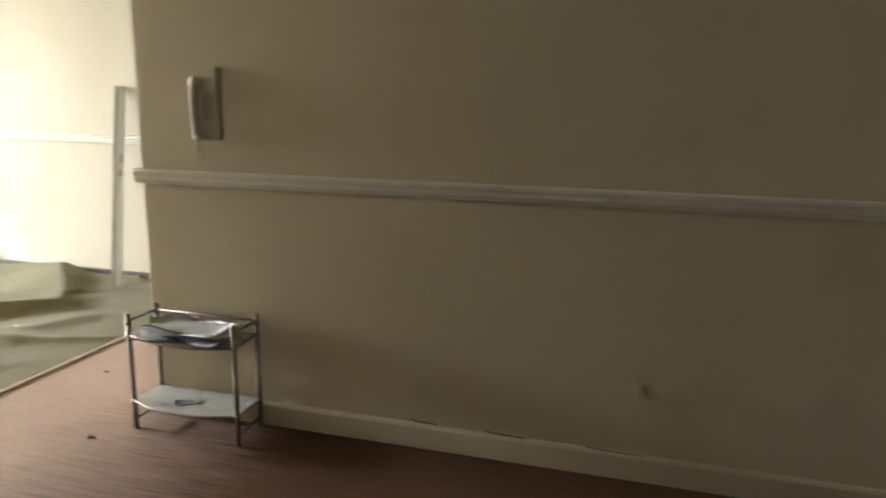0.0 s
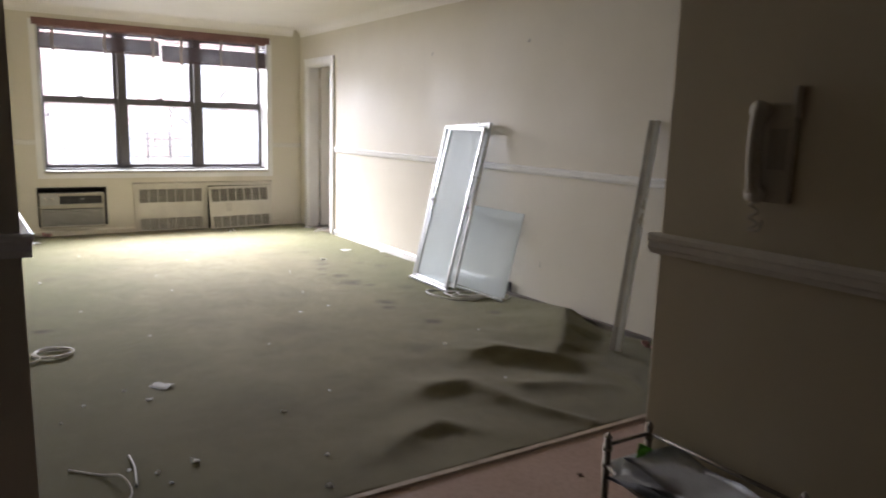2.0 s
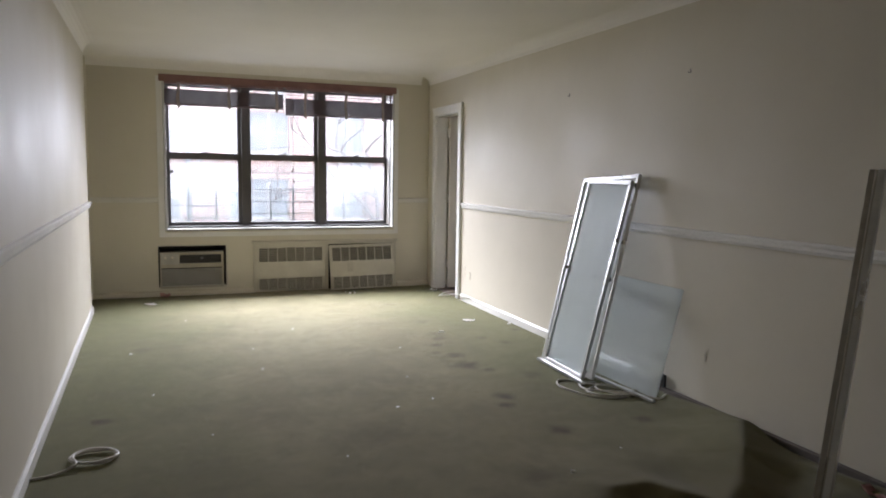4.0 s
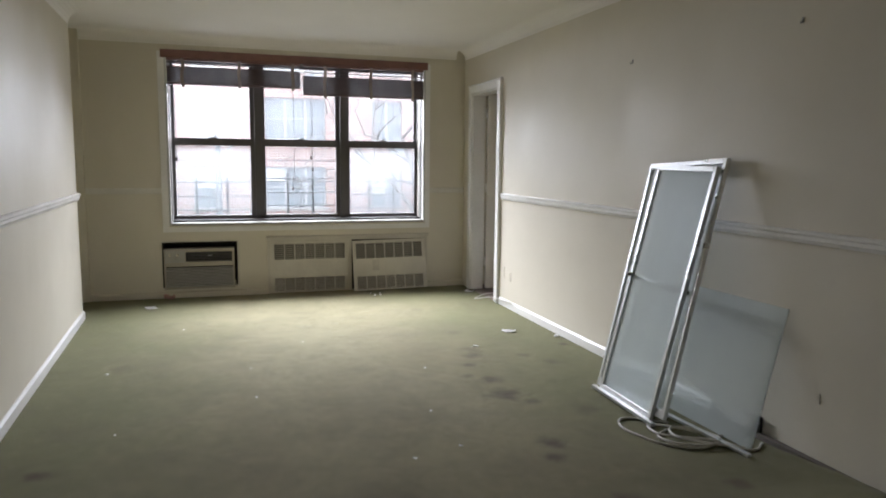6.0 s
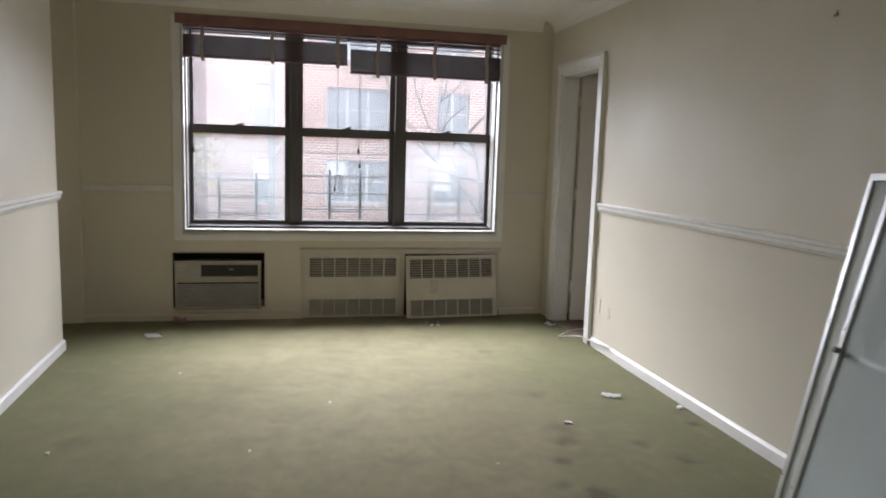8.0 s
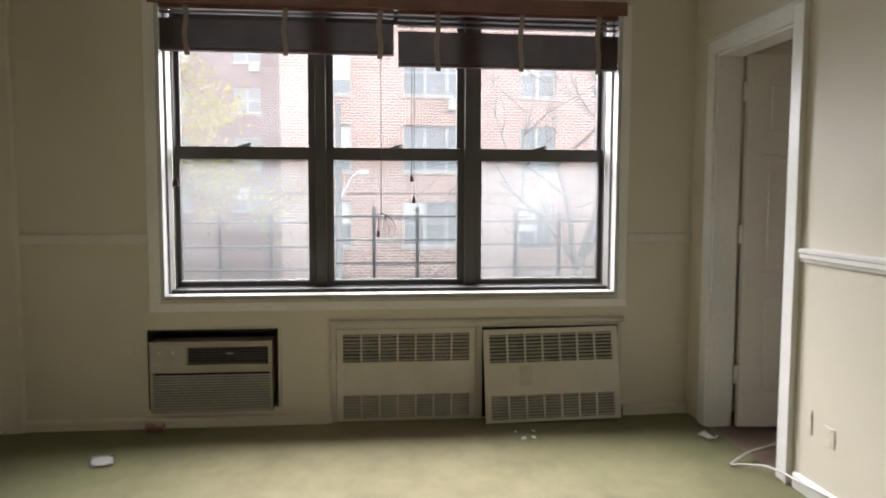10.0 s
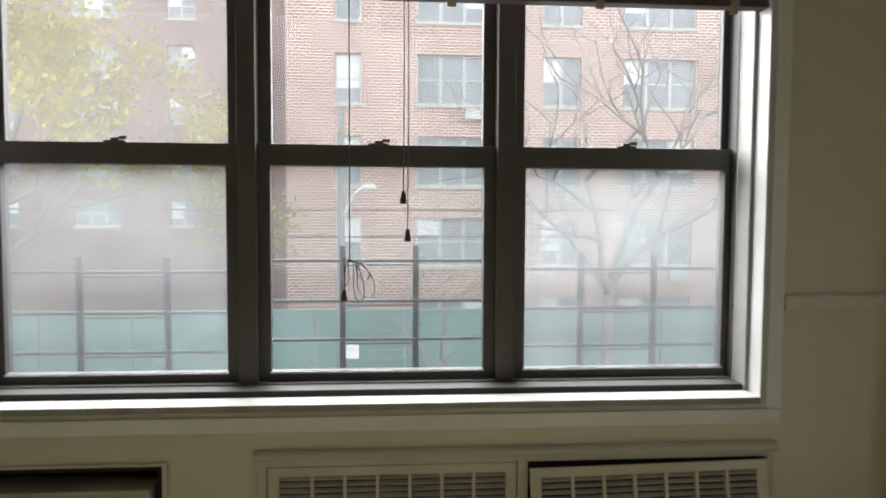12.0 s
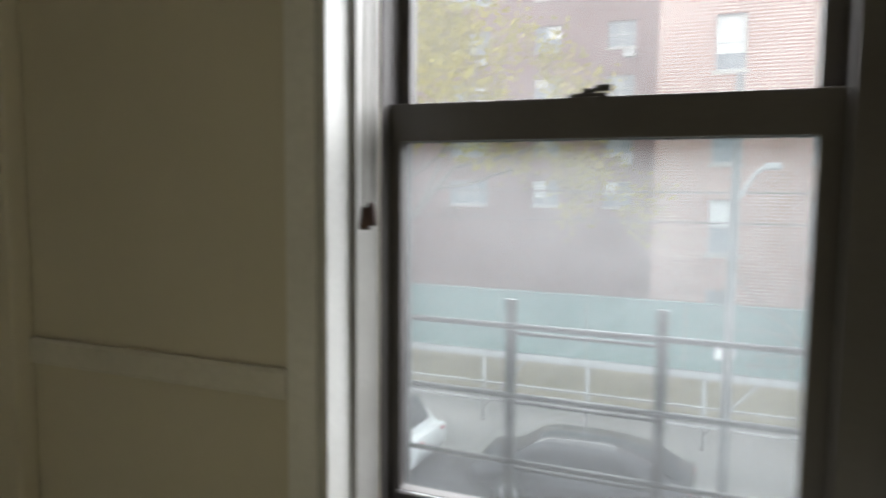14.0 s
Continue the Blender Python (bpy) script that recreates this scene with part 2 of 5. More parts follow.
    for x, y, r, k in ((-5.96, 3.42, 0.15, 0.75), (-5.80, 3.50, 0.08, 0.6), (-6.24, 3.43, 0.11, 0.7), (-6.36, 3.32, 0.06, 0.5), (-5.21, 3.34, 0.10, 0.8),
                       (-5.05, 3.28, 0.07, 0.8), (-4.58, 3.37, 0.10, 0.8), (-4.58, 3.91, 0.07, 0.7), (-6.81, 3.50, 0.10, 0.6), (-6.58, 3.40, 0.06, 0.7), (-6.95, 3.55, 0.12, 0.5),
                       (-6.92, 4.28, 0.05, 0.8), (-6.51, 3.99, 0.08, 0.6), (-6.72, 3.86, 0.07, 0.5), (-7.48, 3.58, 0.10, 0.4), (-8.41, 3.53, 0.10, 0.4),
                       (-4.05, 3.0, 0.18, 0.4), (-5.5, 1.03, 0.07, 0.8), (-7.1, 1.2, 0.12, 0.4), (-4.8, 2.4, 0.3, 0.2), (-5.6, 3.75, 0.12, 0.4), (-6.0, 2.75, 0.75, 0.16)):
        d = nt.nodes.new("ShaderNodeVectorMath")
        d.operation = "DISTANCE"
        d.inputs[1].default_value = (x, y, 0)
        nt.links.new(co, d.inputs[0])
        add = nt.nodes.new("ShaderNodeMath")
        add.operation = "MULTIPLY_ADD"
        add.inputs[1].default_value, add.inputs[2].default_value = 2.4 * r, -1.2 * r
        nt.links.new(wob, add.inputs[0])
        s = nt.nodes.new("ShaderNodeMath")
        s.operation = "ADD"
        nt.links.new(d.outputs["Value"], s.inputs[0])
        nt.links.new(add.outputs[0], s.inputs[1])
        c = _mix(nt, _ramp(nt, s.outputs[0], 0.2 * r, 0.95 * r, k, 0.0), c, (0.080, 0.058, 0.037))
    nt.links.new(c, b.inputs["Base Color"])
    b.inputs["Roughness"].default_value = 0.95
    b.inputs["Specular IOR Level"].default_value = 0.1
    b.inputs["Sheen Weight"].default_value = 0.12
    h = nt.nodes.new("ShaderNodeMath")
    h.operation = "ADD"
    nt.links.new(fine, h.inputs[0])
    nt.links.new(mid, h.inputs[1])
    _bump(nt, b, h.outputs[0], 0.35, 0.010)
    return m


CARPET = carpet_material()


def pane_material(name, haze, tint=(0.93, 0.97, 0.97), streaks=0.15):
    """Glass with a film of dirt that also stands for glare: the film scatters daylight, the rest lets it through; a
    grey tint dims the street.
    """
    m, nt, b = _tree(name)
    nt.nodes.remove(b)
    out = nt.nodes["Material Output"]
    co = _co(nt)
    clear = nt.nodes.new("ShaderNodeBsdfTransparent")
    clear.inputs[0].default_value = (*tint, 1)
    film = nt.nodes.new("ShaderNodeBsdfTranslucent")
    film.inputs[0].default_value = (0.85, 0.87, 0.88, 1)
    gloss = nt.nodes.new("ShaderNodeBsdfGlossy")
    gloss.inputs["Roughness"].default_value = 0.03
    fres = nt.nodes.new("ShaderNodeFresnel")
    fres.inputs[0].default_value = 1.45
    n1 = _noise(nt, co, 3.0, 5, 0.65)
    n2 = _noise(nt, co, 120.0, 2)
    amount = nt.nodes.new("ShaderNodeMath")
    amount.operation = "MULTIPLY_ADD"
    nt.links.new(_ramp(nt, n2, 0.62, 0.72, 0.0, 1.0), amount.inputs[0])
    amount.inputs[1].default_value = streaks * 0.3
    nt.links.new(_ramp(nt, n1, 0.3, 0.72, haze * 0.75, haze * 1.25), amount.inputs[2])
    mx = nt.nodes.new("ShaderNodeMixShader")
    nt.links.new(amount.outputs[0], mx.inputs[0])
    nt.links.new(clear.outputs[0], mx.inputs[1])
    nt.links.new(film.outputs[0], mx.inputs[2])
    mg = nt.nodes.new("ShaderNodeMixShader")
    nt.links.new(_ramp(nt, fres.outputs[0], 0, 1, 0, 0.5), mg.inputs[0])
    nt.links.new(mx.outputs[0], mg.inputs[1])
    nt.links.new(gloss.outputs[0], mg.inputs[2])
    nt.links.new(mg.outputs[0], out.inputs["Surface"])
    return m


# grey tints added to hold the bright street down against the room
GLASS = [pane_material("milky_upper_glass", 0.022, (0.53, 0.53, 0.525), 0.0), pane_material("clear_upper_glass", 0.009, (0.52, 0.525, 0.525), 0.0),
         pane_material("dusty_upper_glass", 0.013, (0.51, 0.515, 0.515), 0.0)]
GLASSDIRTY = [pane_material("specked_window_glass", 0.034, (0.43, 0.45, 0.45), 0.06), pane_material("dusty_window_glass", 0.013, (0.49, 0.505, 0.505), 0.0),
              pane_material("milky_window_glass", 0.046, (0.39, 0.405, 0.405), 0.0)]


def frosted_material():
    """Obscure shower glass: pale green, satin; part of the light goes through it blurred."""
    m, nt, b = _tree("frosted_shower_glass")
    co = _co(nt)
    n = _noise(nt, co, 160, 3)
    b.inputs["Base Color"].default_value = (0.54, 0.58, 0.57, 1)
    b.inputs["Roughness"].default_value = 0.48
    b.inputs["Specular IOR Level"].default_value = 0.28
    _bump(nt, b, n, 0.12, 0.002)
    blur = nt.nodes.new("ShaderNodeBsdfRefraction")
    blur.inputs["Color"].default_value = (0.95, 0.975, 0.965, 1)
    blur.inputs["Roughness"].default_value, blur.inputs["IOR"].default_value = 0.32, 1.18
    mx = nt.nodes.new("ShaderNodeMixShader")
    nt.links.new(_ramp(nt, _noise(nt, co, 5, 3), 0.3, 0.7, 0.34, 0.42), mx.inputs[0])
    nt.links.new(blur.outputs[0], mx.inputs[1])
    nt.links.new(b.outputs[0], mx.inputs[2])
    nt.links.new(mx.outputs[0], nt.nodes["Material Output"].inputs["Surface"])
    return m


FROST = frosted_material()


def brick_material(name, a, c, mortar, scale=1.0):
    m, nt, b = _tree(name)
    co = _co(nt)
    sep = nt.nodes.new("ShaderNodeSeparateXYZ")
    nt.links.new(co, sep.inputs[0])
    s = nt.nodes.new("ShaderNodeMath")
    s.operation = "ADD"
    nt.links.new(sep.outputs[0], s.inputs[0])
    nt.links.new(sep.outputs[1], s.inputs[1])
    com = nt.nodes.new("ShaderNodeCombineXYZ")
    nt.links.new(s.outputs[0], com.inputs[0])
    nt.links.new(sep.outputs[2], com.inputs[1])
    br = nt.nodes.new("ShaderNodeTexBrick")
    br.inputs["Color1"].default_value, br.inputs["Color2"].default_value, br.inputs["Mortar"].default_value = (*a, 1), (*c, 1), (*mortar, 1)
    br.inputs["Scale"].default_value = scale
    br.inputs["Brick Width"].default_value, br.inputs["Row Height"].default_value = 0.24, 0.10
    br.inputs["Mortar Size"].default_value = 0.018
    nt.links.new(com.outputs[0], br.inputs["Vector"])
    n = _noise(nt, co, 0.5, 5)
    col = _mix(nt, _ramp(nt, n, 0.35, 0.7, 0.0, 0.3), br.outputs["Color"], tuple(0.55 * v for v in a))
    nt.links.new(col, b.inputs["Base Color"])
    b.inputs["Roughness"].default_value = 0.9
    return m


BRICK = brick_material("red_brick", (0.28, 0.132, 0.104), (0.335, 0.17, 0.136), (0.63, 0.57, 0.51))
BRICKDARK = brick_material("dark_red_brick", (0.15, 0.066, 0.057), (0.19, 0.09, 0.08), (0.30, 0.26, 0.24))
STONE = surface("grey_limestone", (0.46, 0.44, 0.40), (0.40, 0.38, 0.35), 1.5, 30, 0.85, bump=0.2)
ASPHALT = surface("asphalt", (0.075, 0.075, 0.078), (0.06, 0.06, 0.064), 0.6, 60, 0.85, bump=0.3)
CONCRETE = surface("pavement_concrete", (0.30, 0.29, 0.27), (0.25, 0.245, 0.23), 0.8, 40, 0.9, bump=0.2)
GROUNDM = surface("city_ground", (0.25, 0.24, 0.22), (0.20, 0.20, 0.18), 0.3, 20, 0.95, bump=0.2)
TEAL = surface("teal_hoarding_paint", (0.12, 0.21, 0.195), (0.15, 0.245, 0.225), 0.8, 20, 0.6, bump=0.1)
BOARD = surface("pale_yellow_boards", (0.50, 0.44, 0.30), (0.42, 0.38, 0.27), 0.9, 20, 0.8, bump=0.1)
GALV = surface("galvanised_steel", (0.55, 0.55, 0.54), (0.45, 0.45, 0.44), 3, 40, 0.5, 0.5, bump=0.1)
STEELGREY = surface("weathered_pole_steel", (0.20, 0.20, 0.195), (0.16, 0.16, 0.155), 3, 40, 0.6, 0.2, bump=0.1)
WINFRAME = surface("white_window_frame", (0.46, 0.46, 0.45), (0.40, 0.40, 0.39), 3, 40, 0.5, bump=0.05)
FARGLASS = surface("far_window_glass", (0.20, 0.22, 0.23), (0.28, 0.30, 0.31), 0.5, 3, 0.12, bump=0.02)
SHADE = surface("white_window_shade", (0.66, 0.66, 0.64), (0.58, 0.58, 0.56), 1, 20, 0.8, bump=0.03)
BARK = surface("grey_bark", (0.17, 0.145, 0.12), (0.11, 0.095, 0.08), 3, 30, 0.95, bump=0.5, dist=0.02)
TWIG = surface("pale_grey_bark", (0.25, 0.225, 0.20), (0.19, 0.17, 0.15), 3, 30, 0.95, bump=0.5, dist=0.02)
LEAF = surface("yellow_green_leaves", (0.44, 0.37, 0.06), (0.31, 0.28, 0.06), 0.9, 8, 0.7, bump=0.05)
CARWHITE = surface("white_car_paint", (0.78, 0.78, 0.78), (0.72, 0.72, 0.72), 1, 10, 0.25, bump=0.0)
CARDARK = surface("black_car_paint", (0.03, 0.032, 0.036), (0.025, 0.026, 0.03), 1, 10, 0.2, bump=0.0)
CARSILVER = surface("silver_car_paint", (0.42, 0.44, 0.45), (0.38, 0.40, 0.41), 1, 10, 0.28, 0.4, bump=0.0)
CARGLASS = surface("car_glass", (0.03, 0.035, 0.04), (0.04, 0.045, 0.05), 1, 10, 0.06, bump=0.0)
RUBBER = surface("tyre_rubber", (0.02, 0.02, 0.02), (0.03, 0.03, 0.03), 6, 60, 0.9, bump=0.1)
TAILRED = surface("red_tail_lamp", (0.5, 0.03, 0.03), (0.42, 0.02, 0.02), 6, 60, 0.2, bump=0.0)


# ---- building blocks ----
def part(name, bm, material, parent=None, label="", smooth=False):
    """Links a bmesh as one mesh object, under parent if there is one."""
    me = bpy.data.meshes.new(name)
    bmesh.ops.recalc_face_normals(bm, faces=bm.faces)
    bm.to_mesh(me)
    bm.free()
    me.materials.append(material)
    if smooth:
        for p in me.polygons:
            p.use_smooth = True
    ob = new(name, me)
    ob.parent = parent
    if label:
        ob["label"] = label
    return ob


def thing(name, label, category, at=(0, 0, 0), group="", kind=""):
    """An Empty at a thing's base, for its parts."""
    e = new(name)
    e.location = at
    e.empty_display_size = 0.05
    return tagged(e, label, category, group, kind)


def box(lo, hi, bevel=0.0, bm=None):
    """A box between two corners, with bevelled edges if asked."""
    bm = bm or bmesh.new()
    vs = [bm.verts.new((x, y, z)) for x in (lo[0], hi[0]) for y in (lo[1], hi[1]) for z in (lo[2], hi[2])]
    fs = [bm.faces.new([vs[i] for i in q]) for q in ((0, 1, 3, 2), (4, 6, 7, 5), (0, 4, 5, 1), (2, 3, 7, 6), (0, 2, 6, 4), (1, 5, 7, 3))]
    if bevel:
        es = list({e for f in fs for e in f.edges})
        bmesh.ops.bevel(bm, geom=es, offset=bevel, segments=2, affect="EDGES", profile=0.6)
    return bm


def boxes(*pairs, bevel=0.0):
    bm = bmesh.new()
    for lo, hi in pairs:
        box(lo, hi, bevel, bm)
    return bm


def plate(y0, y1, z0, z1, x0, x1, holes, bevel=0.002):
    """One connected plate between the planes x0 and x1, with rectangular holes (y0, y1, z0, z1)."""
    bm = bmesh.new()
    ys = sorted({y0, y1, *(v for h in holes for v in h[:2])})
    zs = sorted({z0, z1, *(v for h in holes for v in h[2:])})
    solid = {(i, j) for i in range(len(ys) - 1) for j in range(len(zs) - 1)
             if not any(h[0] < (ys[i] + ys[i + 1]) / 2 < h[1] and h[2] < (zs[j] + zs[j + 1]) / 2 < h[3] for h in holes)}
    vs = {}

    def v(x, i, j):
        if (x, i, j) not in vs:
            vs[x, i, j] = bm.verts.new((x, ys[i], zs[j]))
        return vs[x, i, j]
    for i, j in solid:
        for x in (x0, x1):
            bm.faces.new((v(x, i, j), v(x, i + 1, j), v(x, i + 1, j + 1), v(x, i, j + 1)))
        for di, dj, a, b in ((-1, 0, (i, j), (i, j + 1)), (1, 0, (i + 1, j), (i + 1, j + 1)), (0, -1, (i, j), (i + 1, j)), (0, 1, (i, j + 1), (i + 1, j + 1))):
            if (i + di, j + dj) not in solid:
                bm.faces.new((v(x0, *a), v(x0, *b), v(x1, *b), v(x1, *a)))
    bmesh.ops.recalc_face_normals(bm, faces=bm.faces)
    if bevel:
        sharp = [e for e in bm.edges if len(e.link_faces) == 2 and e.calc_face_angle() > 1.0]
        bmesh.ops.bevel(bm, geom=sharp, offset=bevel, segments=2, affect="EDGES", profile=0.6)
    return bm


def tube(pts, r, seg=8, bm=None, taper=None):
    """A round tube along points, with closed ends; taper: the radius at the far end."""
    bm = bm or bmesh.new()
    pts = [Vector(p) for p in pts]
    rings, n = [], len(pts)
    for i, p in enumerate(pts):
        d = (pts[min(i + 1, n - 1)] - pts[max(i - 1, 0)]).normalized()
        a = d.orthogonal().normalized() if not rings else (u - d * u.dot(d)).normalized()
        u, v = a, d.cross(a)
        rr = r if taper is None else r + (taper - r) * i / max(n - 1, 1)
        rings.append([bm.verts.new(p + rr * (math.cos(k) * u + math.sin(k) * v)) for k in (2 * math.pi * s / seg for s in range(seg))])
    for a, b in zip(rings, rings[1:]):
        for s in range(seg):
            bm.faces.new((a[s], a[(s + 1) % seg], b[(s + 1) % seg], b[s]))
    bm.faces.new(rings[0][::-1])
    bm.faces.new(rings[-1])
    return bm


def sweep(profile, start, end, side):
    """A moulding: a profile of (out, up) points run from start to end; side is the way that it stands out."""
    bm = bmesh.new()
    a, b, s = Vector(start), Vector(end), Vector(side)
    ra, rb = ([bm.verts.new(p + s * o + Vector((0, 0, h))) for o, h in profile] for p in (a, b))
    n = len(profile)
    for i in range(n):
        bm.faces.new((ra[i], ra[(i + 1) % n], rb[(i + 1) % n], rb[i]))
    bm.faces.new(ra[::-1])
    bm.faces.new(rb)
    return bm


def curve_pts(ctrl, per=8):
    """A smooth line through control points (Catmull-Rom)."""
    c = [Vector(p) for p in ctrl]
    c = [c[0] * 2 - c[1], *c, c[-1] * 2 - c[-2]]
    out = []
    for a, b, d, e in zip(c, c[1:], c[2:], c[3:]):
        for k in range(per):
            t = k / per
            out.append(0.5 * (2 * b + (d - a) * t + (2 * a - 5 * b + 4 * d - e) * t * t + (3 * b - a - 3 * d + e) * t ** 3))
    return out + [c[-2]]


FLATRAIL = [(0, -0.028), (0.010, -0.028), (0.013, -0.02), (0.013, 0.02), (0.009, 0.028), (0, 0.028)]
RAIL = [(0, -0.03), (0.012, -0.03), (0.016, -0.018), (0.022, -0.012), (0.022, 0.006), (0.03, 0.012), (0.03, 0.024), (0.02, 0.03), (0, 0.03)]
BASE = [(0, 0), (0.016, 0), (0.016, 0.058), (0.010, 0.066), (0.006, 0.072), (0, 0.072)]
HALLBASE = [(0, 0), (0.014, 0), (0.014, 0.088), (0.008, 0.098), (0, 0.102)]
WIDEBASE = [(0, 0), (0.034, 0), (0.034, 0.046), (0.026, 0.054), (0, 0.058)]
COVE = [(0, 0)] + [(0.10 - 0.10 * math.cos(a), -0.10 + 0.10 * math.sin(a)) for a in (0.0, 0.3, 0.6, 0.9, 1.2, math.pi / 2)][::-1]

# ---- the plan ----
WX, RY, CEILZ = -9.567, 4.39, 2.525      # window wall, long wall, ceiling
OY0, OY1, OZ0, OZ1 = 1.375, 3.952, 0.712, 2.36   # window opening
NY, NX = 2.432, -1.872                    # wall of the entrance hall, and its free end
LA, LB = Vector((-2.50, 0.843, 0)), Vector((-8.76, 0.712, 0))   # the other long wall
EDGE = -2.69                              # where the carpet stops
DX0, DX1, DZ = -9.300, -8.575, 2.055       # door opening


def structure(name, bm, material, label, category, smooth=False):
    return tagged(part(name, bm, material, None, "", smooth), label, category, kind="structure")


HX, HY = 3.6, -2.2  # the far ends of the hall, behind the camera

# ---- large structure ----
structure("subfloor", box((-9.9, HY - 0.1, -0.3), (HX + 0.1, 7.2, -0.03)), WOODFLOOR, "bare wooden subfloor below the finished floors", "floor")
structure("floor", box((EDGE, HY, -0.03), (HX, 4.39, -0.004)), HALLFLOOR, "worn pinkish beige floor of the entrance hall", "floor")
structure("floor_bedroom", box((-9.56, 4.39, -0.03), (-6.4, 7.1, -0.006)), WOODFLOOR, "brown wooden floor beyond the doorway", "floor")
structure("ceiling", box((-9.9, HY - 0.1, CEILZ), (HX + 0.1, 7.2, CEILZ + 0.2)), CEIL, "plain off-white painted ceiling", "ceiling")

WT = WX - 0.36
# opening at y 5.6 to 6.6: unseen, added to light the next room
wall_west = structure("wall_west", boxes(
    ((WT, -0.3, -0.3), (WX, 7.2, 0.10)), ((WT, -0.3, 0.10), (WX, 1.298, CEILZ)),
    ((WT, 1.298, 0.10), (-9.80, 2.002, 0.545)), ((WT, 2.002, 0.10), (WX, 7.2, 0.545)),
    ((WT, 1.298, 0.545), (WX, 7.2, OZ0)), ((WT, 1.298, OZ0), (WX, OY0, CEILZ)), ((WT, OY1, OZ0), (WX, 5.6, CEILZ)), ((WT, 5.6, OZ0), (WX, 6.6, 0.95)), ((WT, 5.6, 2.1), (WX, 6.6, CEILZ)), ((WT, 6.6, OZ0), (WX, 7.2, CEILZ)),
    ((WT, OY0, OZ1), (WX, OY1, CEILZ))), WALL, "cream painted wall with a wide window", "wall")
wall_north = structure("wall_north", boxes(
    ((WX, RY, -0.03), (DX0, RY + 0.13, CEILZ)), ((DX0, RY, DZ), (DX1, RY + 0.13, CEILZ)), ((DX1, RY, -0.03), (HX, RY + 0.13, CEILZ))),
    WALL, "long cream painted wall with chair rail", "wall")
structure("wall_hall", box((NX, NY, -0.03), (HX, NY + 0.13, CEILZ), 0.006), HALLWALL, "cream painted wall of the entrance hall", "wall")
# unseen walls that close the hall, white to bounce more light
structure("wall_east", box((HX, HY - 0.1, -0.03), (HX + 0.1, 7.2, CEILZ)), TRIM, "unseen white end wall of the hall, to bounce light", "wall")
structure("wall_hall_south", box((-2.62, HY - 0.1, -0.03), (HX, HY, CEILZ)), TRIM, "unseen white side wall of the hall, to bounce light", "wall")
structure("wall_return", box((-2.62, HY, -0.03), (-2.50, 0.71, CEILZ)), WALL, "cream painted return wall beside the hall", "wall")


def long_wall():
    """The slightly skewed wall, 12 cm thick, as one prism."""
    bm = bmesh.new()
    plan = [LA, LB, LB - Vector((0, 0.12, 0)), LA - Vector((0, 0.125, 0))]
    lo, hi = ([bm.verts.new((p.x, p.y, z)) for p in plan] for z in (-0.03, CEILZ))
    bm.faces.new(lo), bm.faces.new(hi[::-1])
    for i in range(4):
        bm.faces.new((lo[i], lo[(i + 1) % 4], hi[(i + 1) % 4], hi[i]))
    bmesh.ops.bevel(bm, geom=[e for e in bm.edges if abs(e.verts[0].co.z - e.verts[1].co.z) > 1], offset=0.006, segments=2, affect="EDGES")
    return bm


structure("wall_south", long_wall(), WALL, "long cream painted wall with chair rail", "wall")
structure("wall_alcove", box((-9.567, 0.04, -0.03), (-8.70, 0.14, CEILZ)), WALL, "cream painted back of the alcove beside the window", "wall")
structure("wall_alcove_side", box((-8.76, 0.14, -0.03), (-8.66, 0.56, CEILZ)), WALL, "cream painted side of the alcove", "wall")
structure("pipe_chase", box((WX, 0.14, -0.03), (WX + 0.05, 0.655, CEILZ), 0.008), WALL, "painted boxed-in pipe chase in the corner", "wall")
structure("wall_bedroom", boxes(((-9.56, 7.1, -0.03), (-6.4, 7.2, CEILZ)), ((-6.4, RY + 0.13, -0.03), (-6.3, 7.2, CEILZ))), WALL, "cream walls of the room beyond the doorway", "wall")

# mouldings
sd = (LB - LA).normalized()
sn = Vector((sd.y, -sd.x, 0))
